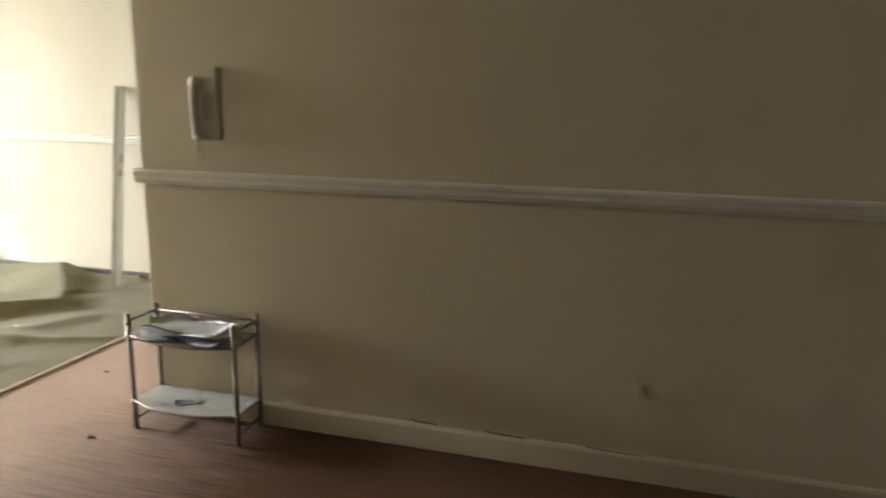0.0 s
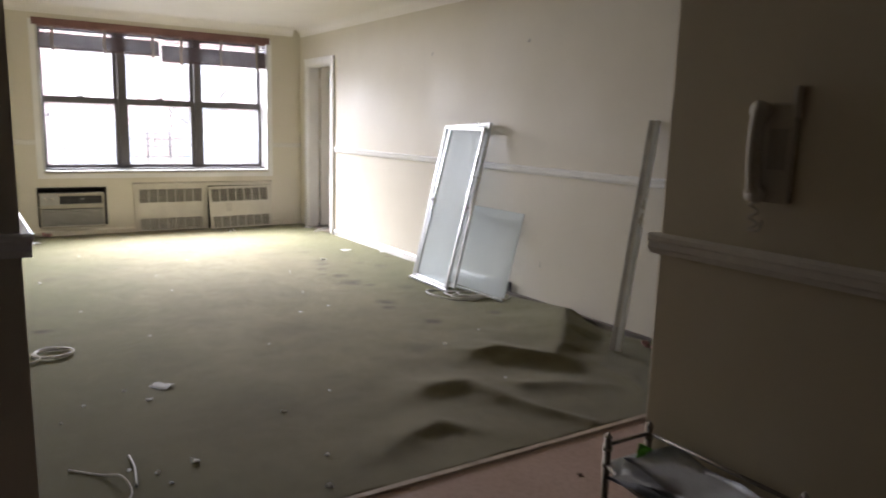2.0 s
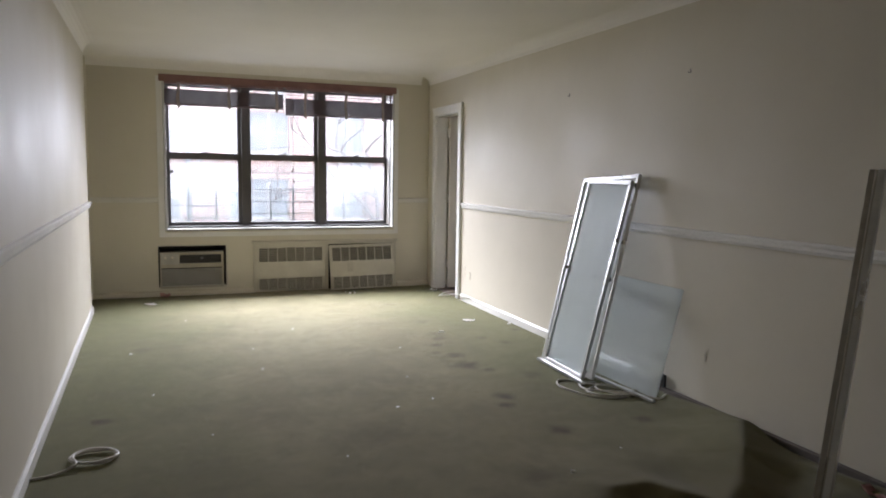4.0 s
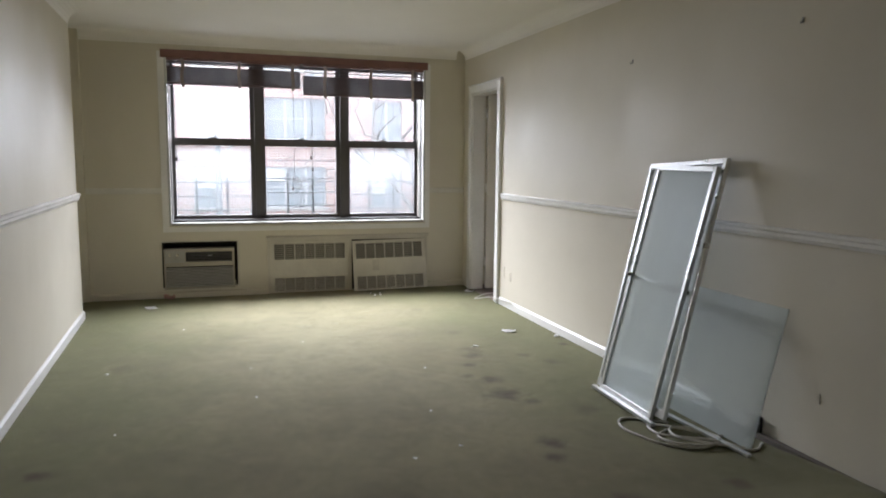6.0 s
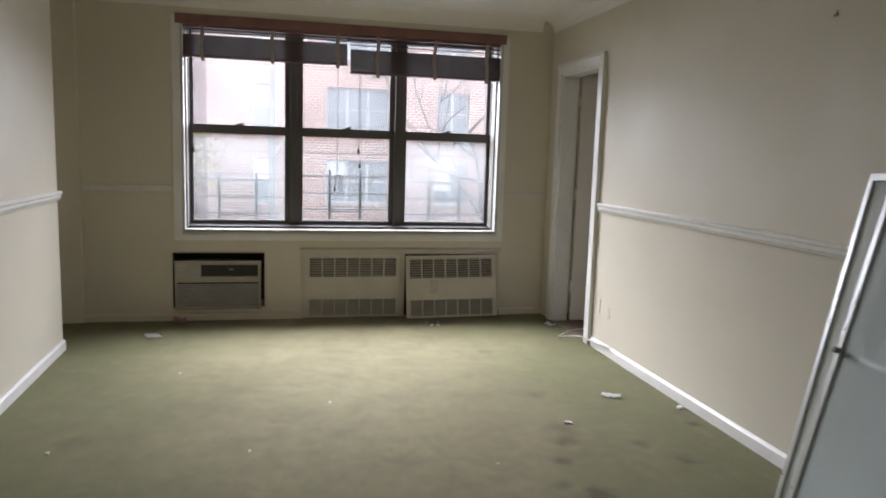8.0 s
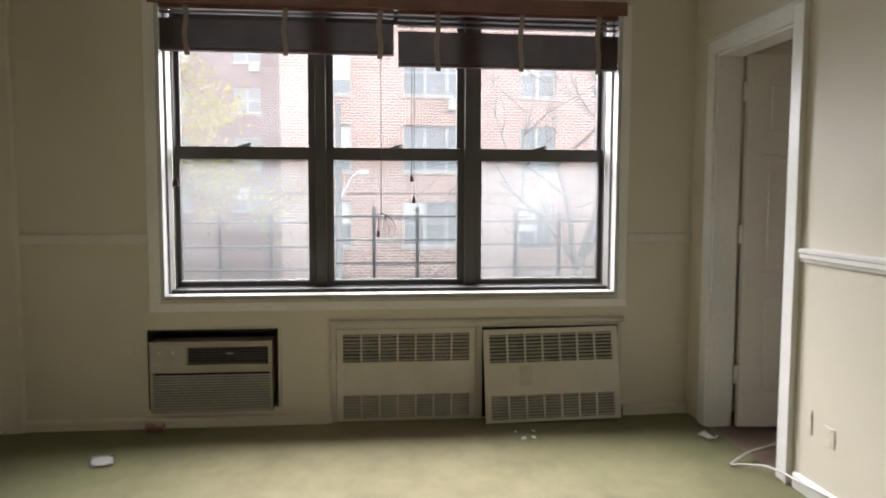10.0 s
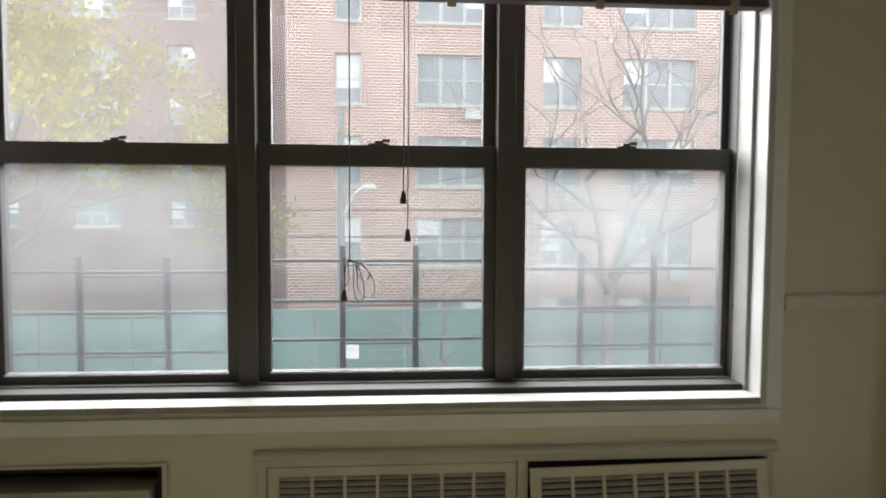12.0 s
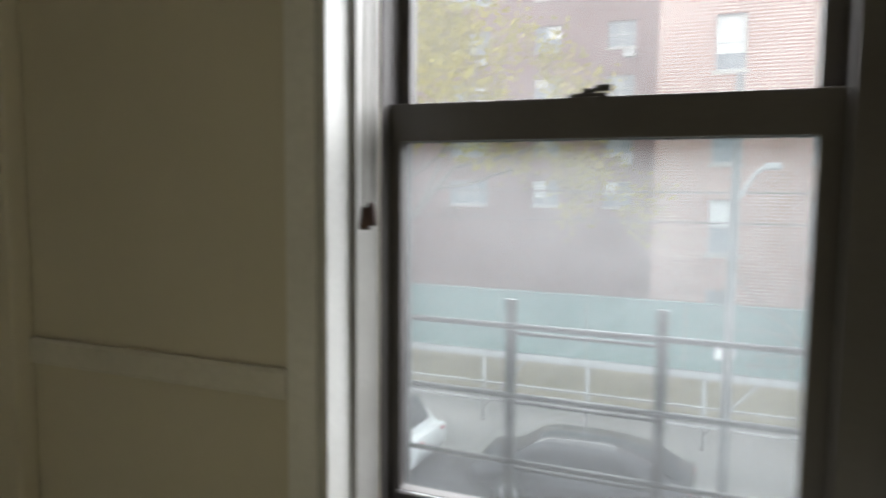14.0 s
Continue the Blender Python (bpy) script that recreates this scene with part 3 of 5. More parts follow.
for nm, prof, runs, mt, lab in (
    ("chair_rail", RAIL, (((DX1 + 0.115, RY, 1.035), (HX, RY, 1.035), (0, -1, 0)), (LA + Vector((0, 0, 1.035)), LB + Vector((0, 0, 1.035)), sn),
                          ((-2.50, HY, 1.035), (-2.50, 0.865, 1.035), (1, 0, 0))), TRIM, "painted wooden chair rail along the wall"),
    ("chair_rail", RAIL, (((NX - 0.024, NY, 1.035), (HX, NY, 1.035), (0, -1, 0)), ((NX, NY, 1.035), (NX, NY + 0.13, 1.035), (-1, 0, 0))), HALLTRIM, "chair rail in the hall, toned tan like the wall"),
    ("chair_rail", FLATRAIL, (((WX, 0.655, 1.045), (WX, OY0 - 0.062, 1.045), (1, 0, 0)), ((WX, OY1 + 0.052, 1.045), (WX, RY, 1.045), (1, 0, 0))), TRIMDULL,
     "flat painted chair rail beside the window"),
    ("baseboard", WIDEBASE, (((WX, 0.655, 0), (WX, 2.30, 0), (1, 0, 0)), ((WX, 3.99, 0), (WX, RY, 0), (1, 0, 0))), WALL, "dull cream painted baseboard"),
    ("baseboard", HALLBASE, (((NX, NY, 0), (HX, NY, 0), (0, -1, 0)),), HALLWALL, "scuffed cream baseboard in the hall"),
    ("baseboard", BASE, (((DX1 + 0.115, RY, 0), (-5.35, RY, 0), (0, -1, 0)), (LA, LB, sn), (LB, LB - Vector((0, 0.12, 0)), (-1, 0, 0)),
                         ((-2.50, HY, 0), (-2.50, 0.83, 0), (1, 0, 0))), TRIM, "white painted baseboard"),
    ("cornice", COVE, (((WX, RY, CEILZ), (HX, RY, CEILZ), (0, -1, 0)), (LA + Vector((0, 0, CEILZ)), LB + Vector((0, 0, CEILZ)), sn),
                     ((WX, 0.19, CEILZ), (WX, RY - 0.10, CEILZ), (1, 0, 0))), CEIL, "plaster cove between wall and ceiling")):
    for a, b, s in runs:
        structure(nm, sweep(prof, a, b, s), mt, lab, nm.replace("_", " "))
# dark strip added in place of the shaded gap beside the carpet
structure("gap_strip", box((-5.35, RY - 0.035, -0.01), (-2.6, RY, 0.028), 0.003), BARK, "dark strip added for the gap where the carpet has pulled away from the wall", "trim")
structure("threshold_strip", box((EDGE, 0.75, -0.004), (EDGE + 0.03, 4.39, 0.006), 0.002), STRIP, "pale wooden strip along the carpet edge", "trim")


# ---- carpet ----
# each fold: its steep flank's and gentle flank's widths, then the crest as (x, y, height)
FOLDS = (
    (0.085, 0.42, ((-4.45, 4.36, 0.03), (-4.17, 4.28, 0.10), (-3.86, 3.98, 0.105), (-3.60, 3.70, 0.085), (-3.48, 3.51, 0.072), (-3.60, 3.40, 0.078), (-3.74, 3.31, 0.080), (-3.78, 3.15, 0.062), (-3.63, 2.94, 0.012))),
    (0.10, 0.16, ((-3.42, 2.98, 0.010), (-3.26, 3.12, 0.030), (-3.16, 3.34, 0.026), (-3.05, 3.52, 0.008))),
    (0.06, 0.10, ((-3.75, 4.30, 0.015), (-3.35, 4.34, 0.050), (-2.74, 4.36, 0.055))),
    (0.075, 0.26, ((-3.36, 2.42, 0.008), (-3.45, 2.64, 0.046), (-3.40, 2.83, 0.056), (-3.15, 2.91, 0.044), (-2.98, 2.97, 0.022))),
    (0.05, 0.08, ((-3.06, 2.94, 0.010), (-2.92, 3.00, 0.034), (-2.74, 3.09, 0.022))),
    (0.075, 0.19, ((-2.90, 2.04, 0.008), (-3.00, 2.23, 0.030), (-3.06, 2.46, 0.034), (-2.92, 2.57, 0.012))),
    (0.06, 0.10, ((-3.42, 3.74, 0.014), (-3.15, 3.70, 0.024), (-2.86, 3.64, 0.014))),
    (0.07, 0.07, ((-4.75, 4.36, 0.012), (-4.45, 4.35, 0.034), (-4.30, 4.33, 0.03))))


def carpet_height(x, y):
    total = 0.0
    for steep, gentle, crest in FOLDS:
        best = 0.0
        for (ax, ay, ah), (bx, by, bh) in zip(crest, crest[1:]):
            dx, dy = bx - ax, by - ay
            t = max(0.0, min(1.0, ((x - ax) * dx + (y - ay) * dy) / (dx * dx + dy * dy)))
            ex, ey = x - ax - t * dx, y - ay - t * dy
            d = math.hypot(ex, ey)
            side = 0.5 + 0.5 * max(-1.0, min(1.0, (ex * 0.86 - ey * 0.5) / max(d, 0.03)))
            w = (gentle + (steep - gentle) * side * side * (3 - 2 * side)) * (0.85 + 0.5 * noise.noise((x * 3.1, y * 3.1, ax)))
            best = max(best, 0.95 * (ah + (bh - ah) * t) * math.exp(-(d / (0.85 * w)) ** 1.35))
        total += best * best
    return math.sqrt(total) + 0.005 * noise.noise((x * 1.7, y * 1.7, 3)) + 0.0025 * noise.noise((x * 7, y * 7, 8))


def carpet():
    bm = bmesh.new()
    xs = list(np.arange(WX, -4.8, 0.09)) + list(np.arange(-4.8, EDGE - 0.01, 0.022)) + [EDGE - 0.006]
    ys = list(np.arange(0.14, 1.7, 0.09)) + list(np.arange(1.7, RY - 0.01, 0.022)) + [RY - 0.004]
    rows = []
    for x in xs:
        row = []
        for y in ys:
            pull = 0.07 * max(0.0, 1 - abs(x + 3.9) / 1.0) * max(0.0, (y - 3.4) / 1.0)
            fray = 0.012 * noise.noise((y * 6, 1, 5)) if x > EDGE - 0.05 else 0
            row.append(bm.verts.new((x + fray, y - pull, carpet_height(x, y) * (1.0 if y < RY - 0.02 else 0.9))))
        rows.append(row)
    for a, b in zip(rows, rows[1:]):
        for i in range(len(ys) - 1):
            bm.faces.new((a[i], b[i], b[i + 1], a[i + 1]))
    lip = [bm.verts.new(v.co - Vector((0, 0, 0.03 + v.co.z))) for v in rows[-1]]
    for i in range(len(ys) - 1):
        bm.faces.new((rows[-1][i], lip[i], lip[i + 1], rows[-1][i + 1]))
    return bm


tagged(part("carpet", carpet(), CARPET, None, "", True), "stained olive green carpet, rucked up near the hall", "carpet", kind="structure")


# ---- window ----
def window():
    root = thing("window_1", "three dark bronze double-hung windows in a white reveal", "window", (WX, (OY0 + OY1) / 2, OZ0), kind="structure")
    inv = Matrix.Translation(root.location).inverted()

    def w(name, bm, mt, label="", parent=root, smooth=False):
        ob = part(name, bm, mt, parent, label, smooth)
        ob.matrix_parent_inverse = inv if parent is root else Matrix.Identity(4)
        return ob
    FX, RX = -9.735, -9.645
    w("liner", boxes(((FX, OY0, OZ0), (RX, OY0 + 0.034, OZ1)), ((FX, OY1 - 0.034, OZ0), (RX, OY1, OZ1)), bevel=0.003), LINER, "grey aluminium liner")
    w("sill_liner", box((FX, OY0 + 0.034, OZ0), (RX - 0.012, OY1 - 0.034, OZ0 + 0.040), 0.003), LINERDARK, "dark bronze sill strip")
    # plaster reveal lining and sill
    w("reveal", boxes(((RX, OY0, OZ0), (WX + 0.004, OY0 + 0.022, OZ1)), ((RX, OY1 - 0.022, OZ0), (WX + 0.004, OY1, OZ1)),
                      ((FX, OY0 + 0.036, OZ1 - 0.02), (WX + 0.004, OY1 - 0.036, OZ1)), bevel=0.003), REVEAL, "white plaster reveal")
    w("window_sill", boxes(((RX - 0.010, OY0 + 0.022, OZ0 - 0.004), (WX + 0.012, OY1 - 0.022, OZ0 + 0.02)), bevel=0.005), SILLDIM, "dusty white painted sill, toned down under the window lamp")
    w("architrave", boxes(((WX, OY0 - 0.06, OZ0 - 0.02), (WX + 0.008, OY0, OZ1)), ((WX, OY1, OZ0 - 0.02), (WX + 0.008, OY1 + 0.05, OZ1)),
                          ((WX, OY0 - 0.06, OZ0 - 0.068), (WX + 0.010, OY1 + 0.05, OZ0 - 0.02)), bevel=0.002), TRIM)
    glass_y = ((1.440, 2.161), (2.307, 3.031), (3.177, 3.888))
    bot, meet0, meet1, top = 0.792, 1.490, 1.562, 2.30
    # outer frame
    w("window_frame", plate(OY0 + 0.034, OY1 - 0.034, OZ0 + 0.02, OZ1 - 0.02, -9.87, FX,
                            [(a, b, OZ0 + 0.045, top + 0.02) for a, b in ((1.416, 2.203), (2.265, 3.073), (3.135, 3.912))], 0.003), BRONZE, "dark bronze aluminium frame")
    edges = ((1.416, 2.203), (2.265, 3.073), (3.135, 3.912))
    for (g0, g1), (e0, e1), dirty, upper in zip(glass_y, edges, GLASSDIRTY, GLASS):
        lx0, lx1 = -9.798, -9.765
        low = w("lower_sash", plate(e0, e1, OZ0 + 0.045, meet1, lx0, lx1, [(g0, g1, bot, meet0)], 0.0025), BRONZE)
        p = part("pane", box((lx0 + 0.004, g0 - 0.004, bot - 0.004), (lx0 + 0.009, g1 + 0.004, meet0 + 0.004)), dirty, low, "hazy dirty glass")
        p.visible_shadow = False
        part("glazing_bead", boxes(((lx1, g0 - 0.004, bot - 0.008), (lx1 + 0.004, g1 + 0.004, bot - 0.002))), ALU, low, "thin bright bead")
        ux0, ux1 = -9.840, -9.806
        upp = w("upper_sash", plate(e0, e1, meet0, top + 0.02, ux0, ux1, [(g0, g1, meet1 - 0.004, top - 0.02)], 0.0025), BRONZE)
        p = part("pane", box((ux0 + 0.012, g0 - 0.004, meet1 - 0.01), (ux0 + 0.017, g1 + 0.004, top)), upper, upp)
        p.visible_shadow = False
        c = (g0 + g1) / 2
        lock = boxes(((lx0 + 0.003, c - 0.035, meet1), (lx1 - 0.004, c + 0.035, meet1 + 0.007)), bevel=0.002)
        box((lx0 + 0.008, c - 0.012, meet1 + 0.007), (lx1 - 0.008, c + 0.016, meet1 + 0.016), 0.002, lock)
        box((lx0 + 0.012, c + 0.012, meet1 + 0.010), (lx0 + 0.022, c + 0.040, meet1 + 0.022), 0.002, lock)
        part("sash_lock", lock, BRONZE, low)
    return root


window()


def guard(y0, y1, v0, v1, top):
    """A telescoping child guard outside one window."""
    root = thing("window_guard", "thin grey steel bar guard outside the window", "window guard", (-9.895, (v0 + v1) / 2, 0.70), "guards outside the windows")
    inv = Matrix.Translation(root.location).inverted()
    for v in (v0, v1):
        part("upright", box((-9.906, v - 0.011, 0.74), (-9.892, v + 0.011, top), 0.002), STEEL, root).matrix_parent_inverse = inv
    for k, z in enumerate((top - 0.055, top - 0.20, top - 0.34)):
        part("bar", tube([(-9.892, y0, z), (-9.892, y1, z)], 0.0062, 6), STEEL, root, "", True).matrix_parent_inverse = inv
        part("inner_bar", tube([(-9.900, v0, z - 0.016), (-9.900, v1, z - 0.016)], 0.004, 6), STEEL, root, "", True).matrix_parent_inverse = inv


guard(1.40, 2.20, 1.628, 1.927, 1.175)
guard(2.27, 3.07, 2.540, 2.803, 1.215)
guard(3.14, 3.92, 3.412, 3.688, 1.185)


# ---- blinds ----
def blind(y0, y1, bottom, loose, tapes, label):
    root = thing("wooden_blind", label, "blind", (WX - 0.02, (y0 + y1) / 2, 2.3), "blinds over the window")
    inv = Matrix.Translation(root.location).inverted()

    def b(name, bm, mt, lab=""):
        part(name, bm, mt, root, lab).matrix_parent_inverse = inv
    b("headrail", box((-9.625, y0 + 0.005, 2.285), (-9.585, y1 - 0.005, 2.335), 0.003), BLINDWOOD)
    z = bottom
    b("bottom_rail", box((-9.632, y0 + 0.004, z), (-9.580, y1 - 0.004, z + 0.018), 0.003), BLINDSLAT)
    z += 0.022
    gapz = 2.272
    n = 0
    while z < gapz - loose * 0.04 and n < 30:
        tilt = random.uniform(-0.001, 0.001)
        s = box((-9.631, y0 + 0.004 + tilt, z), (-9.581, y1 - 0.004 + tilt, z + 0.0032))
        b("slat", s, BLINDSLAT)
        z += 0.0068
        n += 1
    for k in range(loose):
        z += 0.030
        b("slat", box((-9.631, y0 + 0.004, z), (-9.581, y1 - 0.004, z + 0.0032)), BLINDSLAT)
    for i, t in enumerate(tapes):
        low = bottom - 0.028 + 0.006 * (i % 2)
        bm = bmesh.new()
        pts = [(-9.574, t + 0.006 * math.sin(k * 1.3 + i), 2.30 + (low - 2.30) * k / 6) for k in range(7)]
        for a, c in zip(pts, pts[1:]):
            q = [bm.verts.new((a[0], a[1] - 0.014, a[2])), bm.verts.new((a[0], a[1] + 0.014, a[2])),
                 bm.verts.new((c[0], c[1] + 0.014, c[2])), bm.verts.new((c[0], c[1] - 0.014, c[2]))]
            bm.faces.new(q)
        bmesh.ops.remove_doubles(bm, verts=bm.verts, dist=0.0001)
        bmesh.ops.solidify(bm, geom=bm.faces[:], thickness=0.002)
        b("ladder_tape", bm, TAPE, "pale cloth ladder tape")
    return root


LEFT_BLIND = blind(1.352, 2.655, 2.062, 1, (1.538, 2.06, 2.574), "raised dark brown wooden blind with pale tapes")
RIGHT_BLIND = blind(2.672, 3.968, 2.003, 2, (2.893, 3.365, 3.81), "raised dark brown wooden blind, hanging lower and gappy")
tagged(part("blind_valance", box((-9.575, 1.345, 2.302), (-9.548, 3.972, 2.378), 0.006), BLINDWOOD), "reddish brown wooden valance above the window", "valance")


def pull_cord(parent, y, low, x=-9.60, top=2.28):
    """A thin cord that ends in a turned tassel."""
    inv = Matrix.Translation(parent.location).inverted()
    line = curve_pts([(x, y, top), (x, y + 0.002, (top + low) / 2), (x, y, low + 0.03)], 5)
    cord = part("cord", tube(line, 0.0020, 5), CORD, parent, "thin grey pull cord", True)
    cord.matrix_parent_inverse = inv
    t = tube([(x, y, low + 0.040), (x, y, low + 0.033), (x, y, low + 0.028), (x, y, low + 0.010), (x, y, low)], 0.0098, 10)
    for v in t.verts:
        k = 0.60 + 0.5 * min(1, (low + 0.040 - v.co.z) / 0.03)
        v.co.x, v.co.y = x + (v.co.x - x) * k, y + (v.co.y - y) * k
    part("tassel", t, TASSEL, cord, "dark wooden tassel", True)


pull_cord(RIGHT_BLIND, 2.750, 1.362)
pull_cord(RIGHT_BLIND, 2.764, 1.242, -9.603)
pull_cord(LEFT_BLIND, 1.452, 1.328)
pull_cord(LEFT_BLIND, 1.462, 1.335, -9.606)
pull_cord(LEFT_BLIND, 2.562, 1.052, -9.60, top=1.19)
_inv = Matrix.Translation(LEFT_BLIND.location).inverted()
_long = part("cord", tube(curve_pts([(-9.60, 2.579, 2.28), (-9.60, 2.580, 1.7), (-9.60, 2.580, 1.18)], 4), 0.0022, 5), CORD, LEFT_BLIND, "pull cord knotted into loops", True)
_long.matrix_parent_inverse = _inv
for dy, dz, bow in ((0.062, -0.060, 0.035), (0.078, -0.115, 0.05), (0.045, -0.13, 0.03), (-0.016, -0.075, -0.014)):
    part("loop", tube(curve_pts([(-9.60, 2.580, 1.180), (-9.597, 2.580 + dy * 0.5, 1.172), (-9.596, 2.580 + dy, 1.18 + dz * 0.6),
                                 (-9.597, 2.58 + dy * 0.85, 1.18 + dz), (-9.598, 2.58 + dy - bow, 1.18 + dz * 0.8), (-9.6, 2.58 + dy * 0.3, 1.172)], 6), 0.0018, 5), CORD, _long, "", True)
part("knot", tube([(-9.60, 2.574, 1.181), (-9.60, 2.580, 1.184), (-9.60, 2.587, 1.180)], 0.006, 8), CORD, _long, "", True)


# ---- radiator cover and its loose panel ----
def grille_panel(root, y0, y1, z0, z1, x, place=None):
    """Sheet-metal panel with two louvred grilles; built facing +x at plane x."""
    m = place or Matrix.Translation(root.location).inverted()

    def p(name, bm, mt, lab=""):
        part(name, bm, mt, root, lab).matrix_parent_inverse = m
    H = z1 - z0
    g = ((z0 + 0.018, z0 + 0.150), (z1 - 0.190, z1 - 0.030))
    a, b = y0 + 0.035, y1 - 0.035
    p("sheet", plate(y0, y1, z0, z1, x - 0.012, x, [(a, b, *h) for h in g]), ENAMEL, "cream enamelled sheet metal")
    # thin black sheet as the shade behind the louvres
    p("back", box((x - 0.0165, a - 0.02, z0 + 0.006), (x - 0.0145, b + 0.02, z1 - 0.02)), DARK, "near-black sheet for the shade behind the louvres")
    for lo, hi in g:
        n = 8
        for i in range(n):
            z = lo + (hi - lo) * (i + 0.5) / n
            bm = bmesh.new()
            vs = [bm.verts.new(c) for c in ((x - 0.012, a, z + 0.0075), (x - 0.001, a, z - 0.0010), (x - 0.001, b, z - 0.0010), (x - 0.012, b, z + 0.0075))]
            ws = [bm.verts.new(v.co - Vector((0.001, 0, 0.0028))) for v in vs]
            bm.faces.new(vs), bm.faces.new(ws[::-1])
            for k in range(4):
                bm.faces.new((vs[k], vs[(k + 1) % 4], ws[(k + 1) % 4], ws[k]))
            p("louvre", bm, SLATPAINT)
        for k in range(1, 7):
            y = a + (b - a) * k / 7
            p("mullion", box((x - 0.013, y - 0.005, lo), (x + 0.001, y + 0.005, hi)), ENAMEL)
    return root


rad = thing("radiator_cover", "cream enamelled radiator cover with louvred grilles set into the wall", "radiator cover", (WX, 3.13, 0))
_inv = Matrix.Translation(rad.location).inverted()
for lo, hi in (((WX, 2.296, 0.0), (WX + 0.018, 2.322, 0.558)), ((WX, 3.118, 0.0), (WX + 0.018, 3.152, 0.558)), ((WX, 3.952, 0.0), (WX + 0.018, 3.976, 0.558))):
    part("stile", box(lo, hi, 0.002), ENAMEL, rad).matrix_parent_inverse = _inv
for lo, hi in (((WX, 2.322, 0.536), (WX + 0.018, 3.118, 0.558)), ((WX, 3.152, 0.536), (WX + 0.018, 3.952, 0.558)), ((WX, 2.322, 0.0), (WX + 0.002, 3.118, 0.003))):
    part("rail", box(lo, hi, 0.002), ENAMEL, rad).matrix_parent_inverse = _inv
part("top_moulding", sweep([(0, 0.558), (0.030, 0.558), (0.034, 0.565), (0.028, 0.577), (0.018, 0.583), (0, 0.586)], (WX, 2.286, 0), (WX, 3.986, 0), (1, 0, 0)), ENAMEL, rad).matrix_parent_inverse = _inv
# flat black sheet on the wall, drawn as a shaded recess
part("cavity", box((WX + 0.001, 3.155, 0.005), (WX + 0.004, 3.949, 0.533)), DARK, rad, "near-black sheet for the shade behind the loose panel").matrix_parent_inverse = _inv
grille_panel(rad, 2.326, 3.114, 0.004, 0.534, WX + 0.018)
loose = thing("loose_radiator_cover", "loose cream louvred radiator panel leaning askew at the bottom", "radiator cover", (0, 0, 0))
grille_panel(loose, 3.160, 3.945, 0.0, 0.525, 0.0, Matrix.Identity(4))
part("worn_patch", box((-0.001, 3.362, 0.205), (0.0022, 3.435, 0.315), 0.0008), WORN, loose, "greyish worn rectangular patch").matrix_parent_inverse = Matrix.Identity(4)
loose.matrix_world = Matrix.Translation((WX + 0.135, 0, 0.006)) @ Matrix.Rotation(radians(-9.5), 4, "Y") @ Matrix.Translation((0, 3.55, 0)) @ Matrix.Rotation(radians(0.9), 4, "X") @ Matrix.Translation((0, -3.55, 0.006))


# ---- air conditioner ----
def air_conditioner():
    y0, y1, z0, z1 = 1.298, 2.002, 0.10, 0.545
    root = thing("air_conditioner", "aged beige through-wall air conditioner in a dark sleeve", "air conditioner", (WX, 1.66, 0.10))
    inv = Matrix.Translation(root.location).inverted()

    def p(name, bm, mt, lab="", smooth=False):
        ob = part(name, bm, mt, root, lab, smooth)
        ob.matrix_parent_inverse = inv
        return ob
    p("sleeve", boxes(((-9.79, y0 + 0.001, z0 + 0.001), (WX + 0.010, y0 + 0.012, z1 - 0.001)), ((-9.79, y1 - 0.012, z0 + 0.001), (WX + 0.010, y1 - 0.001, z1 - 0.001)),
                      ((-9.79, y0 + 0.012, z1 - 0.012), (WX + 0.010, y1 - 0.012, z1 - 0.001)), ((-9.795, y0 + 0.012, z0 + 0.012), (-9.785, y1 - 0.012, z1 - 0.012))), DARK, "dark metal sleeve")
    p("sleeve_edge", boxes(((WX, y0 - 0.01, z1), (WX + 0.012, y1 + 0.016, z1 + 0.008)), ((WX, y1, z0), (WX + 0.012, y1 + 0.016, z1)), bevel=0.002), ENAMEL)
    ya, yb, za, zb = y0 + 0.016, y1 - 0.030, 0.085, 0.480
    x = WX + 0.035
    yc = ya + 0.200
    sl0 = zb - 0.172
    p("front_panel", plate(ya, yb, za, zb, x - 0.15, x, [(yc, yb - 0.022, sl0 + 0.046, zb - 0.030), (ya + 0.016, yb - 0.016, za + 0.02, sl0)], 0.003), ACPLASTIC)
    # black block as the shade inside the grille
    p("inside", box((x - 0.10, ya + 0.016, za + 0.02), (x - 0.04, yb - 0.016, zb - 0.022)), DARK, "near-black block for the shade behind the grille")
    for i in range(6):
        z = sl0 + 0.052 + i * 0.0155
        p("outlet_vane", box((x - 0.03, yc, z), (x - 0.006, yb - 0.024, z + 0.006)), ACDARK, "dark outlet vane" if i == 0 else "")
    for i in range(13):
        z = za + 0.026 + i * (sl0 - za - 0.032) / 13
        p("intake_slat", box((x - 0.012, ya + 0.016, z), (x + 0.002, yb - 0.016, z + 0.0078)), ACGREY)
    p("control_panel", box((x, ya + 0.010, sl0 + 0.040), (x + 0.004, yc - 0.008, zb - 0.014), 0.0015), ACGREY, "pale grey control panel")
    p("top_trim", box((x - 0.004, ya, zb - 0.008), (x + 0.006, yb, zb + 0.002), 0.002), ACGREY, "pale strip along the top edge")
    for k in (0.055, 0.125):
        p("knob", tube([(x + 0.003, ya + k, zb - 0.058), (x + 0.009, ya + k, zb - 0.058), (x + 0.016, ya + k, zb - 0.058)], 0.013, 14), PHONE, "round pale knob", True)
    p("badge", box((x - 0.006, (yc + yb) / 2 - 0.02, zb - 0.070), (x - 0.002, (yc + yb) / 2 + 0.02, zb - 0.064)), ALU)


air_conditioner()


